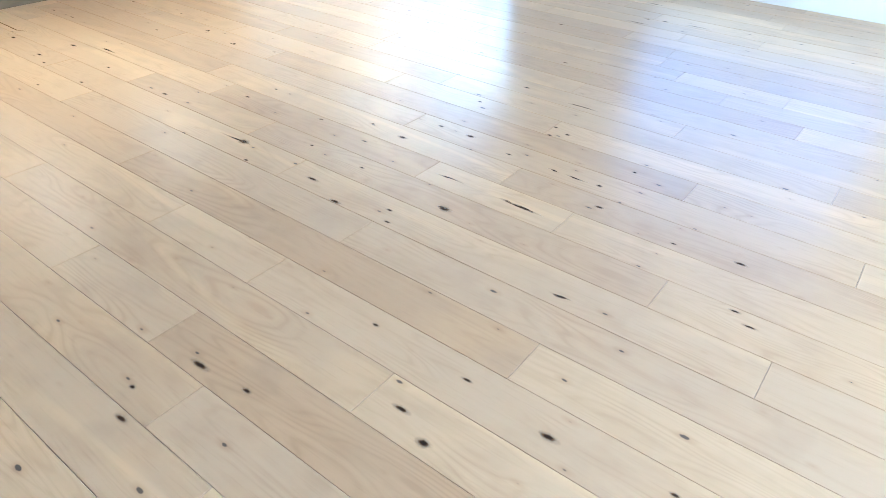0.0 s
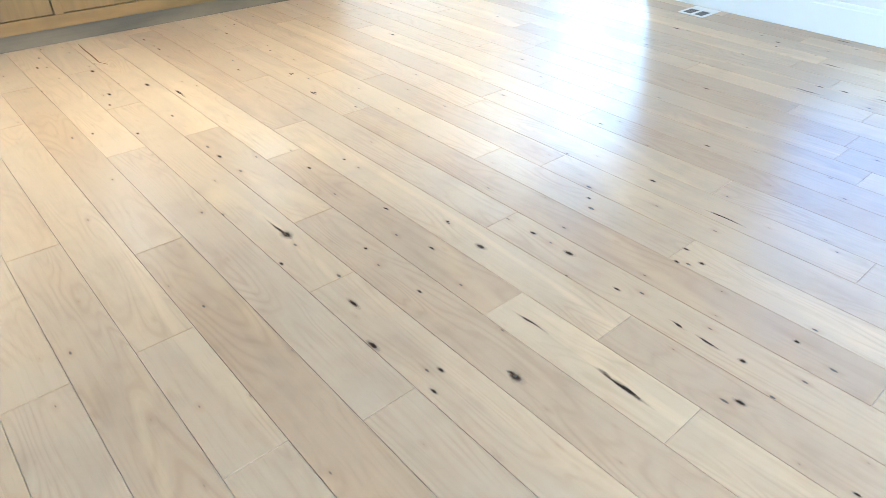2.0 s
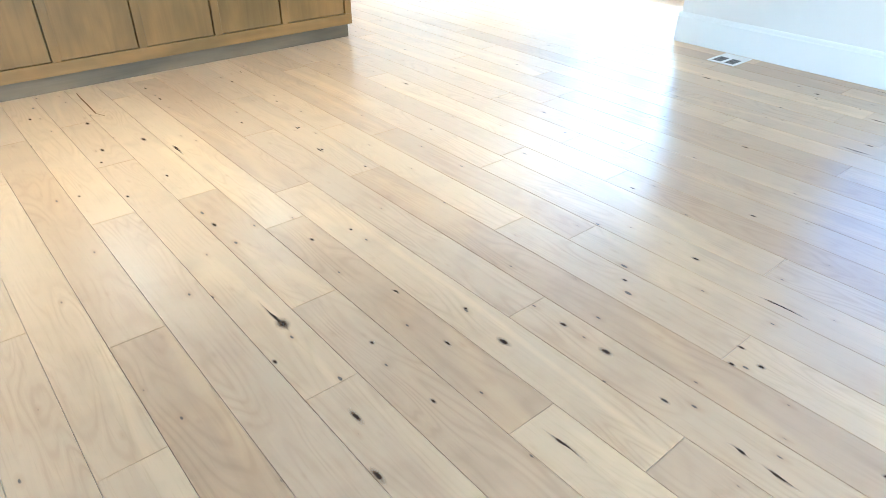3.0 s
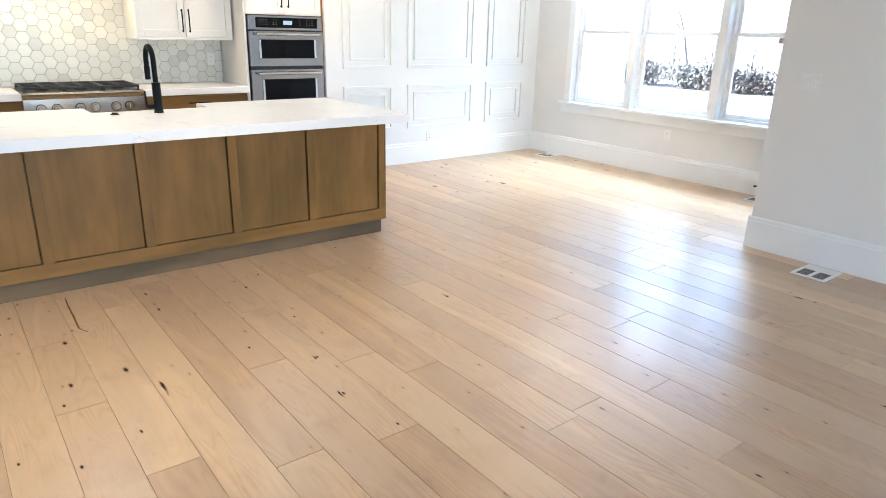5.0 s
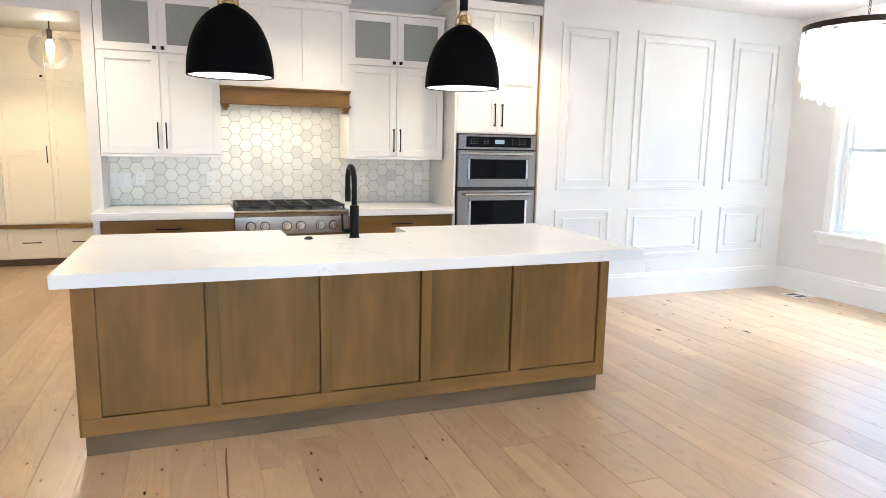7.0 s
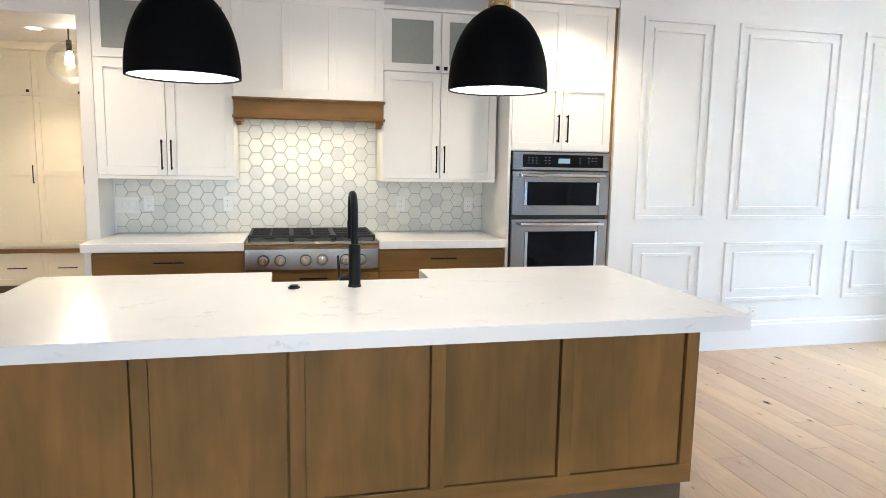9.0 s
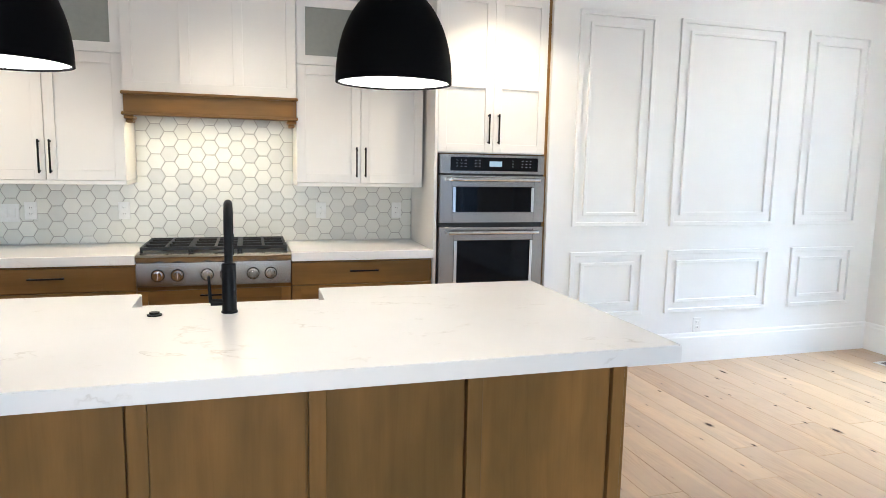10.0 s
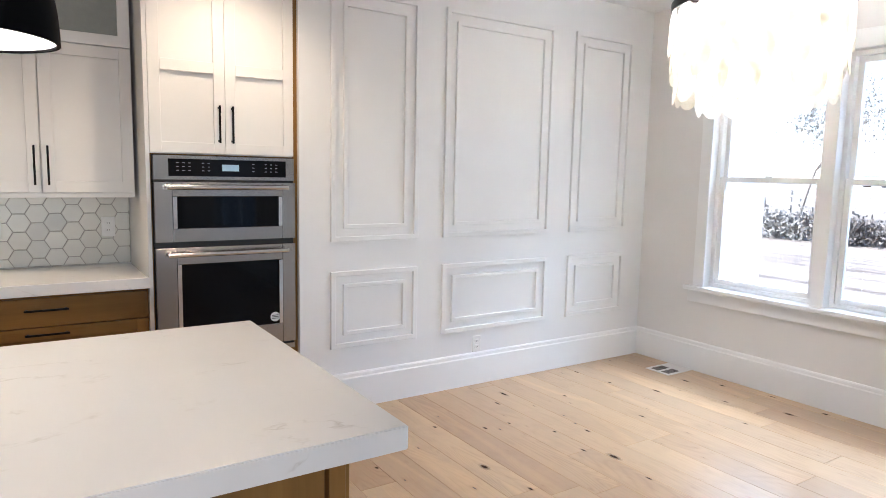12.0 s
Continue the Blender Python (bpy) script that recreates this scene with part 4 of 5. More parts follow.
hexagon = [((HS - 0.0024) * math.cos(math.pi * k / 3), (HS - 0.0024) * math.sin(math.pi * k / 3)) for k in range(6)]
full_tile = tile_mesh(hexagon)
for col in range(-22, 16):
    cy = 4.237 + col * 1.5 * HS
    for row in range(-6, 6):
        cz = 1.367 + row * HP + (HP / 2 if col % 2 else 0)
        poly = [(cy + y, cz + z) for y, z in hexagon]
        ymax = max(p[0] for p in poly)
        ymin = min(p[0] for p in poly)
        top_z = 1.79 if ymax > 3.425 and ymin < 4.438 else 1.355
        q = clip(clip(clip(clip(poly, 1, 0.919, False) or poly, 1, top_z, True), 0, 2.5575, False), 0, 5.316, True) if clip(poly, 1, 0.919, False) else []
        if len(q) < 3 or max(p[1] for p in q) - min(p[1] for p in q) < 0.006 or max(p[0] for p in q) - min(p[0] for p in q) < 0.006:
            continue
        whole = len(q) == 6 and all(abs(a[0] - b[0]) + abs(a[1] - b[1]) < 1e-6 for a, b in zip(sorted(q), sorted(poly)))
        ob = new("hexagon_tile", full_tile if whole else tile_mesh([(y - cy, z - cz) for y, z in q]))
        ob.parent = splash
        ob.location = (XB + random.uniform(0, 0.0006) - splash.location.x, cy - splash.location.y, cz - splash.location.z)
        ob.rotation_euler = (0, random.uniform(-0.005, 0.005), random.uniform(-0.005, 0.005))


# ---- sockets and switches ----
def socket(at, rot, kind="socket", gangs=1, label="white double wall socket", colour=None):
    """A wall plate in its own plane (x across, z up, facing -y), turned by rot about the upright axis."""
    t = thing("wall_" + kind, at, label, kind, "white wall plates")
    m = pose(0, 0, 0, 0, 0, rot)
    w = 0.072 + 0.046 * (gangs - 1)

    def put(name, parent, mat, *b, bevel=0.0):
        bm = box(bmesh.new(), *b, bevel=bevel)
        bmesh.ops.transform(bm, matrix=Matrix.Translation(at) @ m, verts=bm.verts)
        return part(name, bm, mat, parent)

    plate = put("plate", t, PLASTIC, -w / 2, w / 2, -0.006, 0, -0.058, 0.058, bevel=0.002)
    for g in range(gangs):
        x = (g - (gangs - 1) / 2) * 0.046
        if kind == "socket":
            for z in (0.02, -0.02):
                face = put("socket_face", plate, PLASTIC, x - 0.017, x + 0.017, -0.0085, -0.0062, z - 0.014, z + 0.014, bevel=0.002)
                for s in (-0.006, 0.006):
                    put("slot", face, SLOT, x + s - 0.0012, x + s + 0.0012, -0.0092, -0.0087, z - 0.004, z + 0.005)
        else:
            put("rocker", plate, PLASTIC, x - 0.016, x + 0.016, -0.010, -0.0062, -0.033, 0.033, bevel=0.003)
    return t


XT2 = XB + 0.0085
socket((XT2, 2.634, 1.122), 90, "switch", 3, "white triple rocker switch plate on the tiles")
for y in (2.781, 3.333, 4.641, 5.201):
    socket((XT2, y, 1.135), 90, "socket", 1, "white double wall socket on the tiles")
socket((XP, 7.444, 0.292), 90, "socket", 1, "white double wall socket on the panelled wall")
socket((-3.99, YW, 0.441), 0, "socket", 1, "white double wall socket under the window")
socket((-1.913, YR, 1.192), 0, "switch", 2, "white double rocker switch on the side wall")


# ---- floor registers, door stop ----
def register(x, y):
    t = thing("floor_register", (x, y, 0), "white floor air register with dark louvres", "vent", "white floor registers")
    bm = bmesh.new()
    w, d = 0.108, 0.14
    box(bm, x - w, x + w, y + 0.035, y + d, 0, 0.005, 0.002)
    box(bm, x - w, x + w, y - d, y - d + 0.03, 0, 0.005, 0.002)
    for a, b in ((-w, -w + 0.022), (-0.012, 0.012), (w - 0.022, w)):
        box(bm, x + a, x + b, y - d + 0.03, y + 0.035, 0, 0.005)
    part("frame", bm, PLASTIC, t)
    for a, b in ((-w + 0.022, -0.012), (0.012, w - 0.022)):
        bed = part("louvre_bed", B(x + a, x + b, y - d + 0.03, y + 0.035, 0, 0.0012), plain("grey_steel_louvre", (0.16, 0.17, 0.18), 0.5), t, "dark grey louvre opening")
        for k in range(9):
            yy = y - d + 0.036 + k * 0.0155
            part("slat", B(x + a, x + b, yy, yy + 0.005, 0.0013, 0.004), STEEL, bed)


register(-5.548, 8.968)
register(-1.565, 7.318)
register(-2.80, 8.99)
ds = thing("door_stop", (-2.90, YW - 0.018, 0.10), "small black door stop on the baseboard", "door stop")
part("stop", tube(bmesh.new(), [(-2.90, YW - 0.0175, 0.10), (-2.91, YW - 0.06, 0.102), (-2.915, YW - 0.085, 0.103)], [0.006, 0.006, 0.011]), BLACK, ds, "", True)

# ---- pantry behind the opening ----
structure("pantry_ceiling", B(-9.8, -6.82, -1.6, 4.05, 2.62, H), CEIL, "white pantry ceiling", "ceiling")
XQ = -9.2
for i in range(4):
    y0 = -0.255 + i * 0.972 - 0.0
    y1 = y0 + 0.970
    u = thing("pantry_cabinet", (XQ, (y0 + y1) / 2, 0), "tall cream shaker pantry cabinet with drawers below", "cabinet", "cream pantry cabinets")
    part("toe_kick", B(-9.78, XQ - 0.06, y0, y1, 0, 0.0845), TOE, u, "dark toe kick")
    part("lower_body", B(-9.78, XQ - 0.021, y0, y1, 0.085, 0.435), CREAM_CAB, u)
    part("bench_top", B(-9.78, XQ + 0.02, y0, y1, 0.4355, 0.478, bevel=0.003), OAK_LONG, u, "dark stained oak bench top")
    part("upper_body", B(-9.78, XQ - 0.021, y0, y1, 0.4785, 2.535), CREAM_CAB, u)
    part("cornice", B(-9.78, XQ + 0.02, y0, y1, 2.5355, 2.6195, bevel=0.006), CREAM_CAB, u)
    for k in range(2):
        a, b = y0 + k * 0.485 + G, y0 + (k + 1) * 0.485 - G
        d = shaker("drawer_front", u, CREAM_CAB, a, b, 0.10, 0.425, XQ)
        bar_handle(d, XQ, (a + b) / 2, 0.275, 0.19, False)
        d = shaker("tall_door", u, CREAM_CAB, a, b, 0.505, 2.072, XQ, mids=(1.285,))
        bar_handle(d, XQ, b - 0.03, 1.27, 0.19)
        d = shaker("top_door", u, CREAM_CAB, a, b, 2.080, 2.53, XQ)
        knob(d, XQ, b - 0.035, 2.125)

gl = thing("globe_pendant", (-7.60, 2.035, 2.225), "clear glass globe pendant lamp with a glowing bulb", "lamp")
gx, gy, gz, gr = -7.60, 2.035, 2.225, 0.172
part("globe", spin(bmesh.new(), [(max(0.03, gr * math.sin(a)) if i < 24 else 0.001, -gr * math.cos(a)) for i, a in ((24 - k, math.pi * k / 24 * 0.945) for k in range(25))], (gx, gy, gz), 40), BULB_GLASS, gl, "clear glass globe", True)
part("socket", cyl(bmesh.new(), pose(gx, gy, gz + 0.09), 0.022, 0.09), BRONZE, gl, "dark bronze lamp holder", True)
part("rod", cyl(bmesh.new(), pose(gx, gy, gz + 0.18), 0.006, 2.60 - gz - 0.18, 10), BRONZE, gl)
part("canopy", cyl(bmesh.new(), pose(gx, gy, 2.598), 0.06, 0.0215, 28), BRONZE, gl, "", True)
part("bulb", spin(bmesh.new(), [(0, -0.05), (0.024, -0.036), (0.031, 0.0), (0.022, 0.035), (0.013, 0.06), (0, 0.06)], (gx, gy, gz + 0.035), 18), glow("globe_bulb_glow", (1.0, 0.82, 0.55), 40), gl, "glowing bulb", True)
lamp("globe_light", "POINT", pose(gx, gy, gz + 0.03), 7, (1.0, 0.80, 0.52), radius=0.04)


# ---- recessed ceiling lights ----
def downlight(x, y, z, watts, colour, cone=108):
    t = thing("recessed_light", (x, y, z), "round white recessed ceiling light, on", "ceiling light", "recessed ceiling lights")
    part("trim_ring", spin(bmesh.new(), [(0.055, -0.001), (0.058, -0.004), (0.085, -0.004), (0.090, 0.0), (0.055, 0.0)], (x, y, z), 36), PLASTIC, t, "", True)
    part("lens", spin(bmesh.new(), [(0.0005, -0.002), (0.055, -0.002)], (x, y, z), 36), glow("downlight_glow", colour, 4), t, "glowing lens")
    lamp("recessed_light_beam", "SPOT", pose(x, y, z - 0.03), watts, colour, radius=0.06, cone=cone, blend=0.7)


WARM = (1.0, 0.82, 0.60)
downlight(-8.39, 1.53, 2.62, 11, (1.0, 0.76, 0.48))
for y, watts in ((2.45, 9.5), (4.1, 5.5), (5.72, 9.0)):
    downlight(-5.58, y, H, watts, (1.0, 0.74, 0.45), 118)
for y in (1.9, 4.3):
    downlight(-2.65, y, H, 12.5, (1.0, 0.80, 0.56), 84)

# ---- outdoors ----
def dirt():
    m, n, l, p = material("pale_mown_ground")
    v = coords(n, l)
    band = noise_at(n, l, coords(n, l, (0.25, 1.6, 1)), 1.0, 4, 0.6)
    fine = noise_at(n, l, v, 6, 5)
    c = ramp(n, l, maths(n, l, "MULTIPLY_ADD", band, 0.7, maths(n, l, "MULTIPLY", fine, 0.3)), [(0.38, (0.06, 0.047, 0.034)), (0.48, (0.14, 0.118, 0.09)), (0.60, (0.22, 0.19, 0.15))])
    l.new(c, p.inputs["Base Color"])
    p.inputs["Roughness"].default_value = 0.95
    bump(n, l, fine, 0.5, 0.05, p)
    return m


tagged(part("ground", B(-400, 400, YW + 0.17, 900, -0.9, -0.40), dirt()), "pale mown ground behind the house", "ground", "", "structure")
LEAF = plain("dry_leaf", (0.055, 0.048, 0.040), 0.7)
LEAF2 = plain("pale_twig_leaf", (0.12, 0.115, 0.10), 0.7)
BARK = plain("grey_bark", (0.11, 0.095, 0.08), 0.9)


def scatter(bm, rnd, centre, spread, count, size):
    for _ in range(count):
        p = Vector(centre) + Vector((rnd.gauss(0, spread[0]), rnd.gauss(0, spread[1]), rnd.gauss(0, spread[2])))
        if p.z < -0.38:
            p.z = -0.38 + rnd.random() * 0.2
        q = Euler((rnd.uniform(0, 6.3), rnd.uniform(0, 6.3), rnd.uniform(0, 6.3))).to_matrix()
        s = size * rnd.uniform(0.6, 1.5)
        vs = [bm.verts.new(p + q @ Vector(o)) for o in ((-s, -s * 0.4, 0), (s, -s * 0.4, s * 0.2), (s * 0.7, s * 0.45, 0), (-s * 0.7, s * 0.4, -s * 0.2))]
        bm.faces.new(vs)


rnd = random.Random(4)
for i in range(11):
    x = -20 + i * 2.0 + rnd.uniform(-0.4, 0.4)
    b = thing("bush", (x, 25.5, -0.4), "low dry hedge bush with brown twigs", "bush", "hedge of dry bushes")
    bm = bmesh.new()
    for k in range(8):
        a = rnd.uniform(0, 6.3)
        tube(bm, [(x, 25.5, -0.4), (x + 0.4 * math.cos(a), 25.5 + 0.3 * math.sin(a), 0.0), (x + 0.9 * math.cos(a), 25.5 + 0.6 * math.sin(a), 0.35)], [0.03, 0.02, 0.008], 5)
    part("twigs", bm, BARK, b)
    bm = bmesh.new()
    for k in range(7):
        scatter(bm, rnd, (x + rnd.uniform(-0.8, 0.8), 25.5 + rnd.uniform(-0.3, 0.3), 0.02 + rnd.uniform(-0.12, 0.18)), (0.30, 0.25, 0.20), 260, 0.055)
    part("leaves", bm, LEAF if i % 3 else LEAF2, b)


def tree(x, y, height, seed, mat):
    r = random.Random(seed)
    t = thing("tree", (x, y, -0.4), "small leafless tree with pale twigs", "tree", "trees beyond the hedge")
    bm = bmesh.new()
    tips = []

    def limb(p, d, length, rad, depth):
        pts, rr = [p], [rad]
        for _ in range(3):
            d = (d + Vector((r.gauss(0, 0.14), r.gauss(0, 0.14), r.gauss(0.04, 0.08)))).normalized()
            pts.append(pts[-1] + d * length / 3)
            rr.append(rr[-1] * 0.8)
        tube(bm, pts, rr, 6 if depth < 2 else 4)
        tips.append(pts[-1])
        if depth < 4:
            for _ in range(3):
                a = r.uniform(0, 6.3)
                nd = (d + Vector((math.cos(a) * 0.8, math.sin(a) * 0.8, r.uniform(-0.1, 0.5)))).normalized()
                limb(pts[r.choice((2, 3))], nd, length * r.uniform(0.55, 0.8), rr[-1] * 0.75, depth + 1)

    limb(Vector((x, y, -0.42)), Vector((r.uniform(-0.1, 0.1), 0, 1)), height * 0.36, height * 0.013, 0)
    part("trunk", bm, BARK, t, "grey branching trunk")
    bm = bmesh.new()
    for p in tips[8:]:
        scatter(bm, r, p, (0.32, 0.32, 0.32), 22, 0.045)
    part("crown", bm, mat, t, "thin pale twigs and buds")


for x, y, h, s in ((-15.4, 29, 6.5, 2), (-12.2, 32, 7.5, 5), (-8.6, 31, 6.0, 9), (-6.6, 36, 8.0, 12), (-19.5, 34, 8.0, 14)):
    tree(x, y, h, s, LEAF2)
fe = thing("rail_fence", (-10, 38, -0.4), "pale wooden post and rail fence", "fence")
FENCE = plain("weathered_fence", (0.20, 0.19, 0.175), 0.8)
for i in range(15):
    part("post", B(-28 + i * 2.4, -27.86 + i * 2.4, 38, 38.14, -0.42, 1.1, bevel=0.01), FENCE, fe)
for z in (0.25, 0.62, 0.98):
    part("rail", B(-28, 6, 37.95, 38.0, z, z + 0.12, bevel=0.005), FENCE, fe)
HX, HY = -49.0, 110.0
hs = thing("neighbour_house", (HX, HY, -0.4), "distant pale blue-grey house with a gabled roof", "house")
part("wall", B(HX - 4, HX + 4, HY, HY + 7, -0.42, 2.5), plain("blue_grey_siding", (0.56, 0.60, 0.64), 0.8), hs)
bm = bmesh.new()
v = [bm.verts.new((HX + p[0], HY + p[1], p[2])) for p in ((-4.4, -0.5, 2.45), (4.4, -0.5, 2.45), (4.4, 7.5, 2.45), (-4.4, 7.5, 2.45), (-4.4, 3.5, 4.6), (4.4, 3.5, 4.6))]
for f in ((0, 1, 5, 4), (3, 4, 5, 2), (0, 4, 3), (1, 2, 5), (0, 3, 2, 1)):
    bm.faces.new([v[i] for i in f])
part("roof", bm, plain("grey_shingle", (0.46, 0.48, 0.51), 0.85), hs, "grey shingle roof")
for dx in (-3.2, -0.7, 1.8):
    w = part("window", B(HX + dx, HX + dx + 1.2, HY - 0.07, HY - 0.01, 0.7, 1.9), OVEN_GLASS, hs)
    part("frame", B(HX + dx - 0.1, HX + dx + 1.3, HY - 0.1, HY - 0.075, 1.9, 2.05), TRIM, w)
pp = thing("porch_column", (-6.5, 11.0, -0.4), "square white painted porch column", "column")
part("shaft", B(-6.75, -6.22, 10.85, 11.25, -0.42, 3.2, bevel=0.01), TRIM, pp)
part("corner_board", B(-6.22, -6.19, 10.80, 10.95, -0.42, 3.2, bevel=0.004), TRIM, pp)
# glazing and frames of the unseen side window and the added rear window
for nm, b, n_posts, along in (("window_4", (SW[0], SW[1], YR + 0.10, YR + 0.14, SW[2], SW[3]), 2, 0), ("window_5", (4.70, 4.74, RW[0], RW[1], RW[2], RW[3]), 4, 1)):
    w = thing(nm, (b[0], b[2], b[4]), "unseen white framed fixed window", "window", "", "structure")
    bm = bmesh.new()
    lo, hi = (b[0], b[1]) if along == 0 else (b[2], b[3])
    for k in range(n_posts + 1):
        c = lo + (hi - lo) * k / n_posts
        c0, c1 = max(lo, c - 0.035), min(hi, c + 0.035)
        if along == 0:
            box(bm, c0, c1, b[2], b[3], b[4], b[5])
        else:
            box(bm, b[0], b[1], c0, c1, b[4], b[5])
    if along == 0:
        mid = (b[4] + b[5]) / 2
        box(bm, lo, hi, b[2] + 0.002, b[3] - 0.002, mid - 0.03, mid + 0.03)
    part("window_frame", bm, TRIM, w)
    # unseen pane whose added tint dims the glare on the floor
    if along == 0:
        part("pane", B(lo, hi, b[2] + 0.016, b[2] + 0.022, b[4], b[5]), GLARE_DIMMER, w, "unseen blue pane, its tint added to dim the window glare").visible_shadow = False

# ---- floor boards ----
PITCH, ROW0, LONG = 0.1862, 0.183, 2.05
SEEN = {10: (0.27,), 11: (-0.60, -0.01), 12: (-1.375, 0.66), 13: (-0.60, -0.01), 14: (-1.12, 0.93), 15: (-1.99, 0.065), 16: (-3.25, -2.56, -0.51, 1.52), 17: (-0.93, 1.12), 18: (-3.55, -1.49, -0.035, 0.65), 19: (0.285,), 20: (-2.48, -0.41, 1.65), 21: (-3.08, -1.69, 0.96), 22: (-2.30,), 23: (-0.62, 1.46), 24: (-1.36, 0.70), 25: (0.03,), 26: (1.18,), 27: (0.735,), 28: (-2.07,), 31: (-0.17,)}
rnd = random.Random(11)


def board(bm, x0, x1, y0, y1, drop):
    """A board with eased long edges and ends, its top near the floor level."""
    e, z0, z1 = 0.0015, -0.018, -drop
    lower = [(x0, y0), (x1, y0), (x1, y1), (x0, y1)]
    rings = [[bm.verts.new((x, y, z0)) for x, y in lower], [bm.verts.new((x, y, z1 - 0.0013)) for x, y in lower], [bm.verts.new((x + (e if x == x0 else -e), y + (e if y == y0 else -e), z1)) for x, y in lower]]
    for a, b in zip(rings, rings[1:]):
        for i in range(4):
            bm.faces.new((a[i], a[(i + 1) % 4], b[(i + 1) % 4], b[i]))
    bm.faces.new(rings[-1])


rest = bmesh.new()
count = 0
row = math.floor((FY0 - ROW0) / PITCH)
while ROW0 + (row - 0.5) * PITCH < FY1:
    y0, y1 = max(FY0, ROW0 + (row - 0.5) * PITCH), min(FY1, ROW0 + (row + 0.5) * PITCH)
    cuts = list(SEEN.get(row, (rnd.uniform(-1.5, 0.5),)))
    while cuts[0] > FX0:
        cuts.insert(0, cuts[0] - (LONG if rnd.random() < 0.72 else rnd.choice((0.62, 1.05, 1.43))))
    while cuts[-1] < FX1:
        cuts.append(cuts[-1] + (LONG if rnd.random() < 0.72 else rnd.choice((0.62, 1.05, 1.43))))
    for a, b in zip(cuts, cuts[1:]):
        a, b = max(a, FX0), min(b, FX1)
        if b - a < 0.02:
            continue
        drop = rnd.uniform(0, 0.0005)
        gap = 0.0006
        if b > -6.15 and a < 2.4 and y1 > 1.25 and count < 298:
            bm = bmesh.new()
            cx, cyy = (a + b) / 2, (y0 + y1) / 2
            board(bm, a + gap - cx, b - gap - cx, y0 + gap - cyy, y1 - gap - cyy, drop)
            me = bpy.data.meshes.new("plank")
            bm.to_mesh(me)
            bm.free()
            me.materials.append(FLOOR_OAK)
            ob = new("plank", me)
            ob.parent = floor_ob
            ob.location = (cx, cyy, 0)
            count += 1
        else:
            board(rest, a + gap, b - gap, y0 + gap, y1 - gap, drop)
    row += 1
tagged(part("outlying_planks", rest, FLOOR_OAK, floor_ob), "", "", "", "stuff")

# dark knots that stand out in the boards
KNOTS = [(-3.22, 3.21, 1.4), (-2.79, 3.38, 1.4), (-2.78, 3.16, 1.3), (-2.68, 3.90, 0.8), (-2.64, 5.07, 1.4), (-2.62, 3.11, 0.8), (-2.57, 3.47, 0.8), (-2.41, 4.12, 0.8), (-2.30, 2.92, 0.8), (-2.26, 3.31, 0.8), (-2.06, 4.06, 0.8), (-1.74, 4.12, 0.8), (-1.66, 3.29, 1.2), (-1.43, 6.78, 1.5), (-1.29, 3.55, 0.8), (-0.88, 3.19, 2.1), (-0.79, 7.04, 1.2), (-0.73, 4.97, 0.8), (-0.60, 3.37, 0.8), (-0.54, 3.73, 0.8), (-0.44, 3.56, 0.8), (-0.33, 3.71, 1.4), (-0.29, 4.31, 0.8), (-0.27, 3.36, 0.8)]
KNOTS_NEAR = [(-0.26, 3.93, 1.0), (-0.23, 5.16, 0.8), (-0.16, 3.08, 1.4), (-0.08, 3.93, 1.3), (0.06, 3.17, 0.8), (0.11, 3.10, 0.8), (0.12, 2.01, 0.8), (0.17, 3.89, 0.8), (0.20, 1.93, 1.2), (0.20, 2.18, 1.4), (0.23, 3.32, 2.0), (0.38, 2.20, 0.8), (0.48, 2.63, 0.8), (0.76, 2.42, 1.2), (0.84, 2.62, 0.8), (0.86, 3.12, 0.8), (0.88, 2.37, 1.5), (1.05, 3.67, 0.8), (1.13, 2.59, 1.4), (1.46, 2.63, 0.8)]
KNOTS_NOOK = [(-5.73, 7.48, 1.8), (-5.48, 6.76, 1.1), (-5.32, 7.01, 1.1), (-5.5, 7.82, 1.1), (-5.25, 8.46, 1.5), (-5.29, 8.84, 1.6), (-5.09, 8.98, 1.5), (-4.52, 8.84, 2.0), (-4.4, 9.05, 1.6), (-4.91, 6.7, 2.2), (-4.65, 7.37, 2.6), (-5.61, 7.33, 1.1), (-5.07, 7.33, 1.1), (-4.98, 7.51, 1.1), (-4.8, 7.29, 1.1), (-4.61, 6.75, 1.1), (-4.98, 7.98, 1.1), (-4.39, 7.33, 1.1), (-4.57, 8.44, 1.1), (-4.76, 9.07, 1.1), (-5.18, 6.22, 1.1), (-4.87, 8.69, 1.1), (-5.55, 8.31, 1.1), (-5.85, 8.28, 1.1), (-5.31, 7.18, 1.1)]
KNOTS_MORE = [(-1.34, 6.79, 0.8), (-0.75, 6.94, 0.8), (-0.64, 5.85, 1.0), (-0.22, 6.4, 1.0), (-0.09, 6.43, 1.1), (-0.2, 4.65, 0.9), (0.7, 4.1, 0.9), (0.63, 3.89, 1.0), (0.71, 3.73, 1.0), (0.19, 4.29, 0.9), (0.21, 4.19, 0.8), (0.28, 4.25, 1.0), (-0.72, 3.08, 0.8)]
KNOTS_SMALL = [(-1.26, 3.72, 0.8), (-2.16, 3.09, 0.8), (-3.5, 2.97, 0.9), (-0.36, 3.15, 1.2), (1.36, 3.42, 0.8), (1.42, 3.37, 0.9), (1.29, 3.7, 1.0), (-3.64, 3.68, 0.9), (-3.38, 3.68, 0.9), (-3.42, 4.18, 0.9), (-3.58, 4.32, 0.8), (-3.78, 4.97, 0.7), (-2.88, 4.23, 0.8), (-4.73, 5.96, 0.8)]
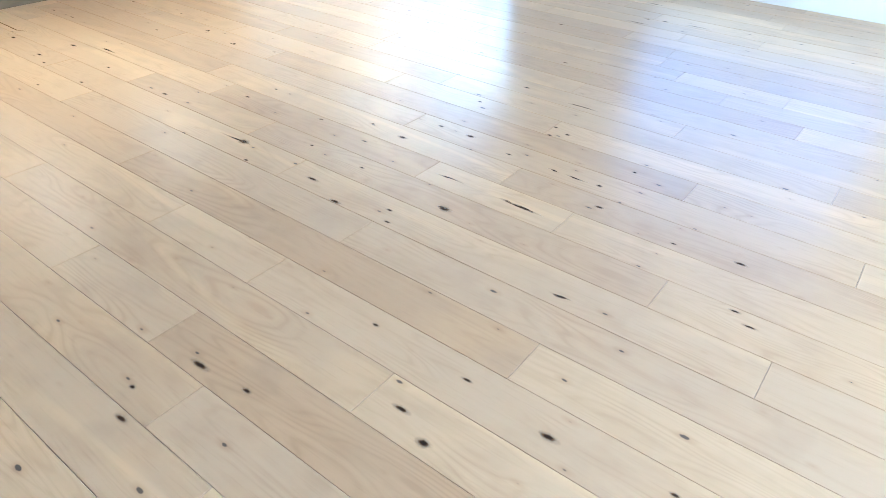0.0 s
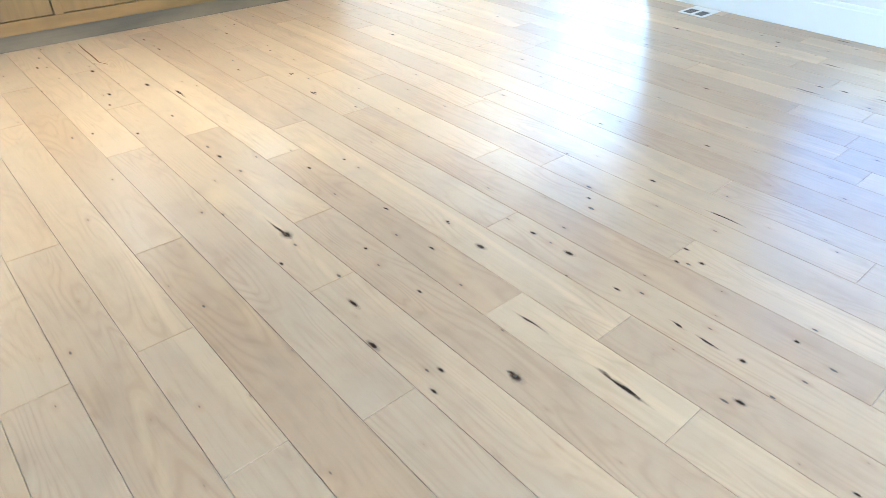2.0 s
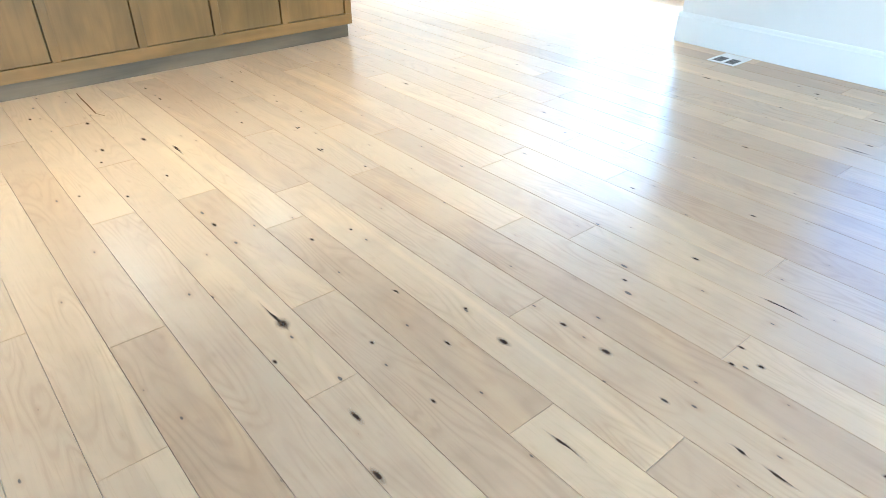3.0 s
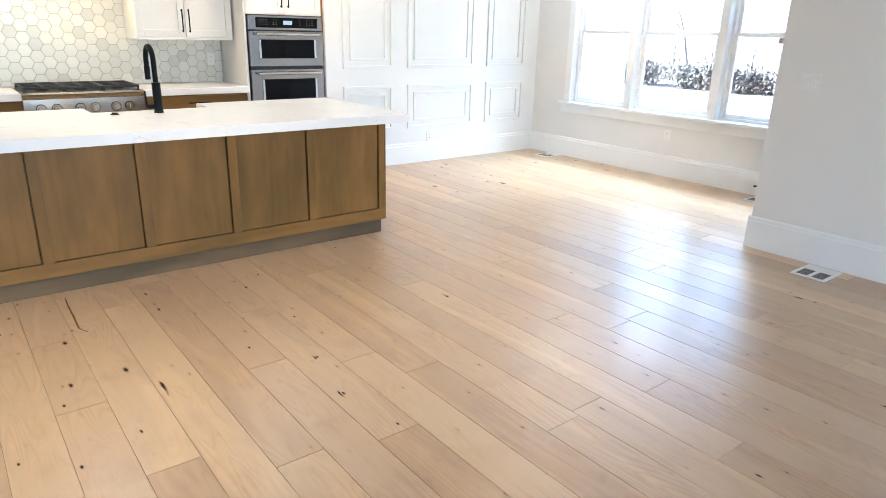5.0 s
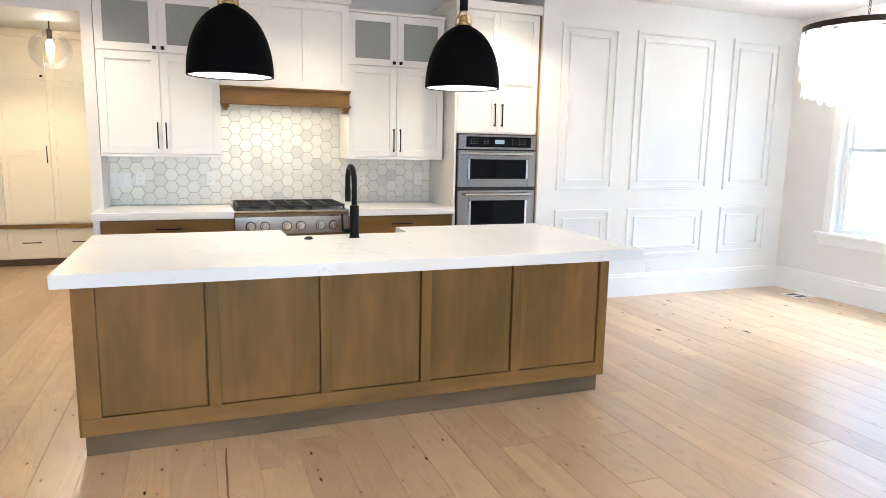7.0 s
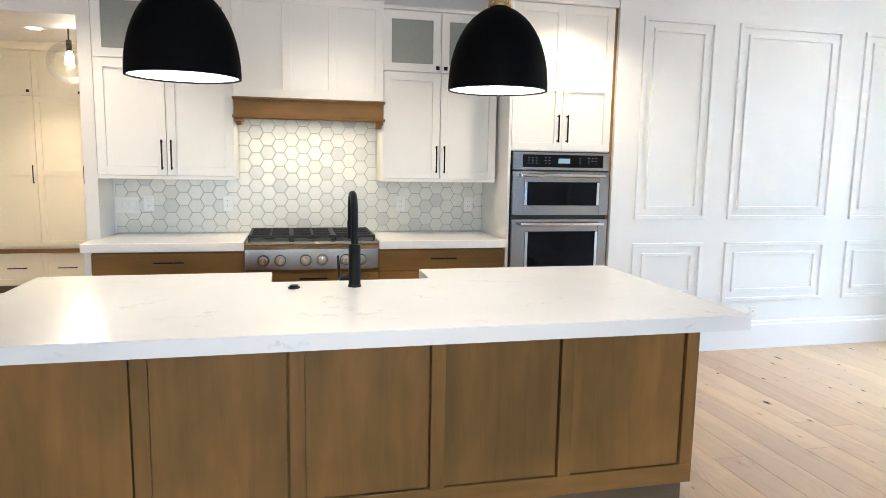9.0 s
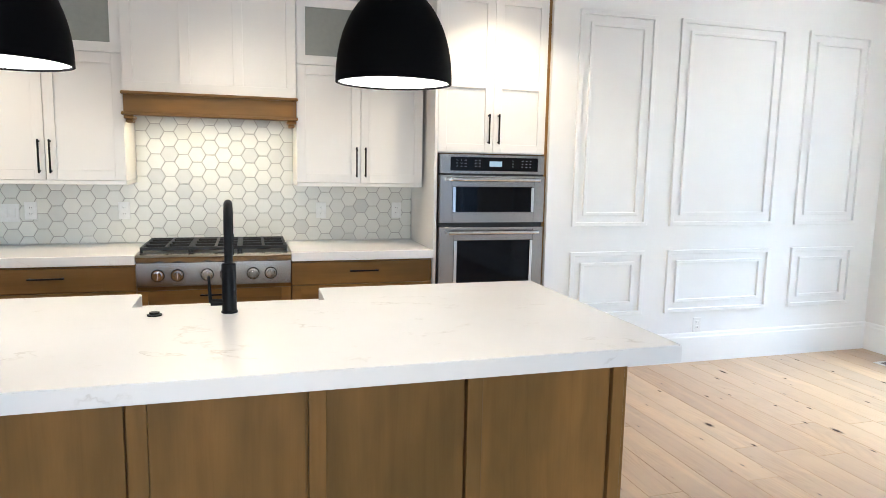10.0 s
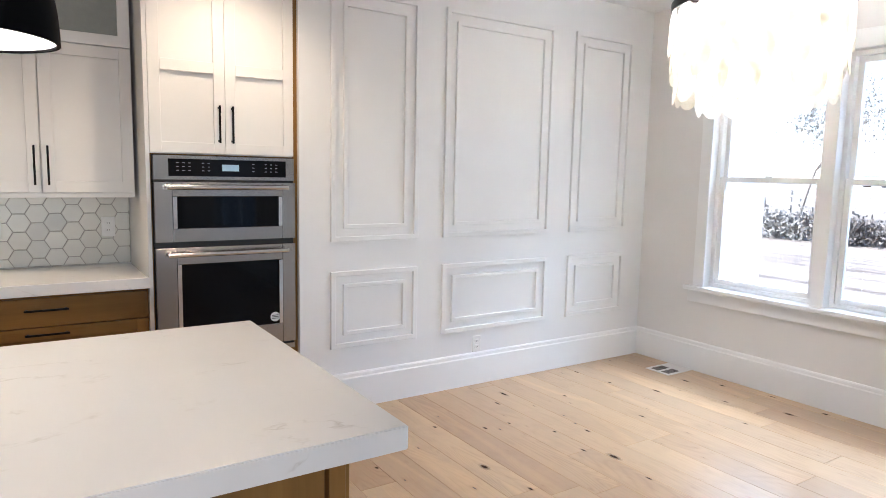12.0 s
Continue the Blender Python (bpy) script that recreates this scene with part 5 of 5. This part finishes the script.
STREAKS = [(0.48, 3.529, 0.058), (0.39, 3.53, 0.031), (0.41, 3.885, 0.032), (0.52, 3.885, 0.05), (-2.53, 3.466, 0.067), (-0.87, 7.546, 0.045), (-0.5, 7.418, 0.077), (-0.33, 6.838, 0.065), (0.09, 3.532, 0.067), (0.21, 3.318, 0.021), (-0.78, 3.6, 0.02), (-0.93, 3.188, 0.095), (0.87, 3.124, 0.037), (0.45, 3.524, 0.101), (-0.24, 6.272, 0.086), (0.14, 6.457, 0.08), (0.17, 4.606, 0.088), (-2.56, 3.47, 0.054), (-2.06, 4.05, 0.036), (-2.41, 4.106, 0.024)]
for x, y, s in KNOTS + KNOTS_NEAR + KNOTS_NOOK + KNOTS_MORE + KNOTS_SMALL:
    bm = bmesh.new()
    rx, ry = 0.021 * s * rnd.uniform(0.9, 1.7), 0.0125 * s
    ph = rnd.uniform(0, 6.3)
    ring = []
    for k in range(14):
        a = 2 * math.pi * k / 14
        f = 1 + 0.18 * math.sin(2 * a + ph) + 0.12 * math.sin(3 * a + 2 * ph) + rnd.uniform(-0.06, 0.06)
        ring.append(bm.verts.new((x + rx * f * math.cos(a), y + ry * f * math.sin(a), 0.0004)))
    bm.faces.new(ring)
    part("knot", bm, KNOT, floor_ob, origin=(x, y, 0))
# long dark splits that follow the grain, and one crooked split beside the island
for x, y, half in STREAKS:
    bm = bmesh.new()
    upper, lower = [], []
    for k in range(13):
        u = -1 + k / 6
        w = 0.0062 * (1 - u * u) ** 0.6 + 0.0004
        bend = 0.006 * math.sin(3 * u + x * 7)
        upper.append(bm.verts.new((x + u * half * 1.5, y + bend + w * rnd.uniform(0.7, 1.2), 0.0005)))
        lower.append(bm.verts.new((x + u * half * 1.5, y + bend - w * rnd.uniform(0.7, 1.2), 0.0005)))
    bm.faces.new(lower + upper[::-1])
    part("split", bm, KNOT, floor_ob, origin=(x, y, 0))
CROOKED = [(-3.822, 3.305), (-3.699, 3.299), (-3.542, 3.298), (-3.363, 3.293), (-3.290, 3.323)]
bm = bmesh.new()
sides = [[bm.verts.new((x, y + o * (0.0050 - 0.001 * abs(k - 2)), 0.0006)) for k, (x, y) in enumerate(CROOKED)] for o in (-1, 1)]
bm.faces.new(sides[0] + sides[1][::-1])
part("split", bm, plain("brown_split", (0.20, 0.12, 0.065), 0.8, 0.0, 0.1), floor_ob)
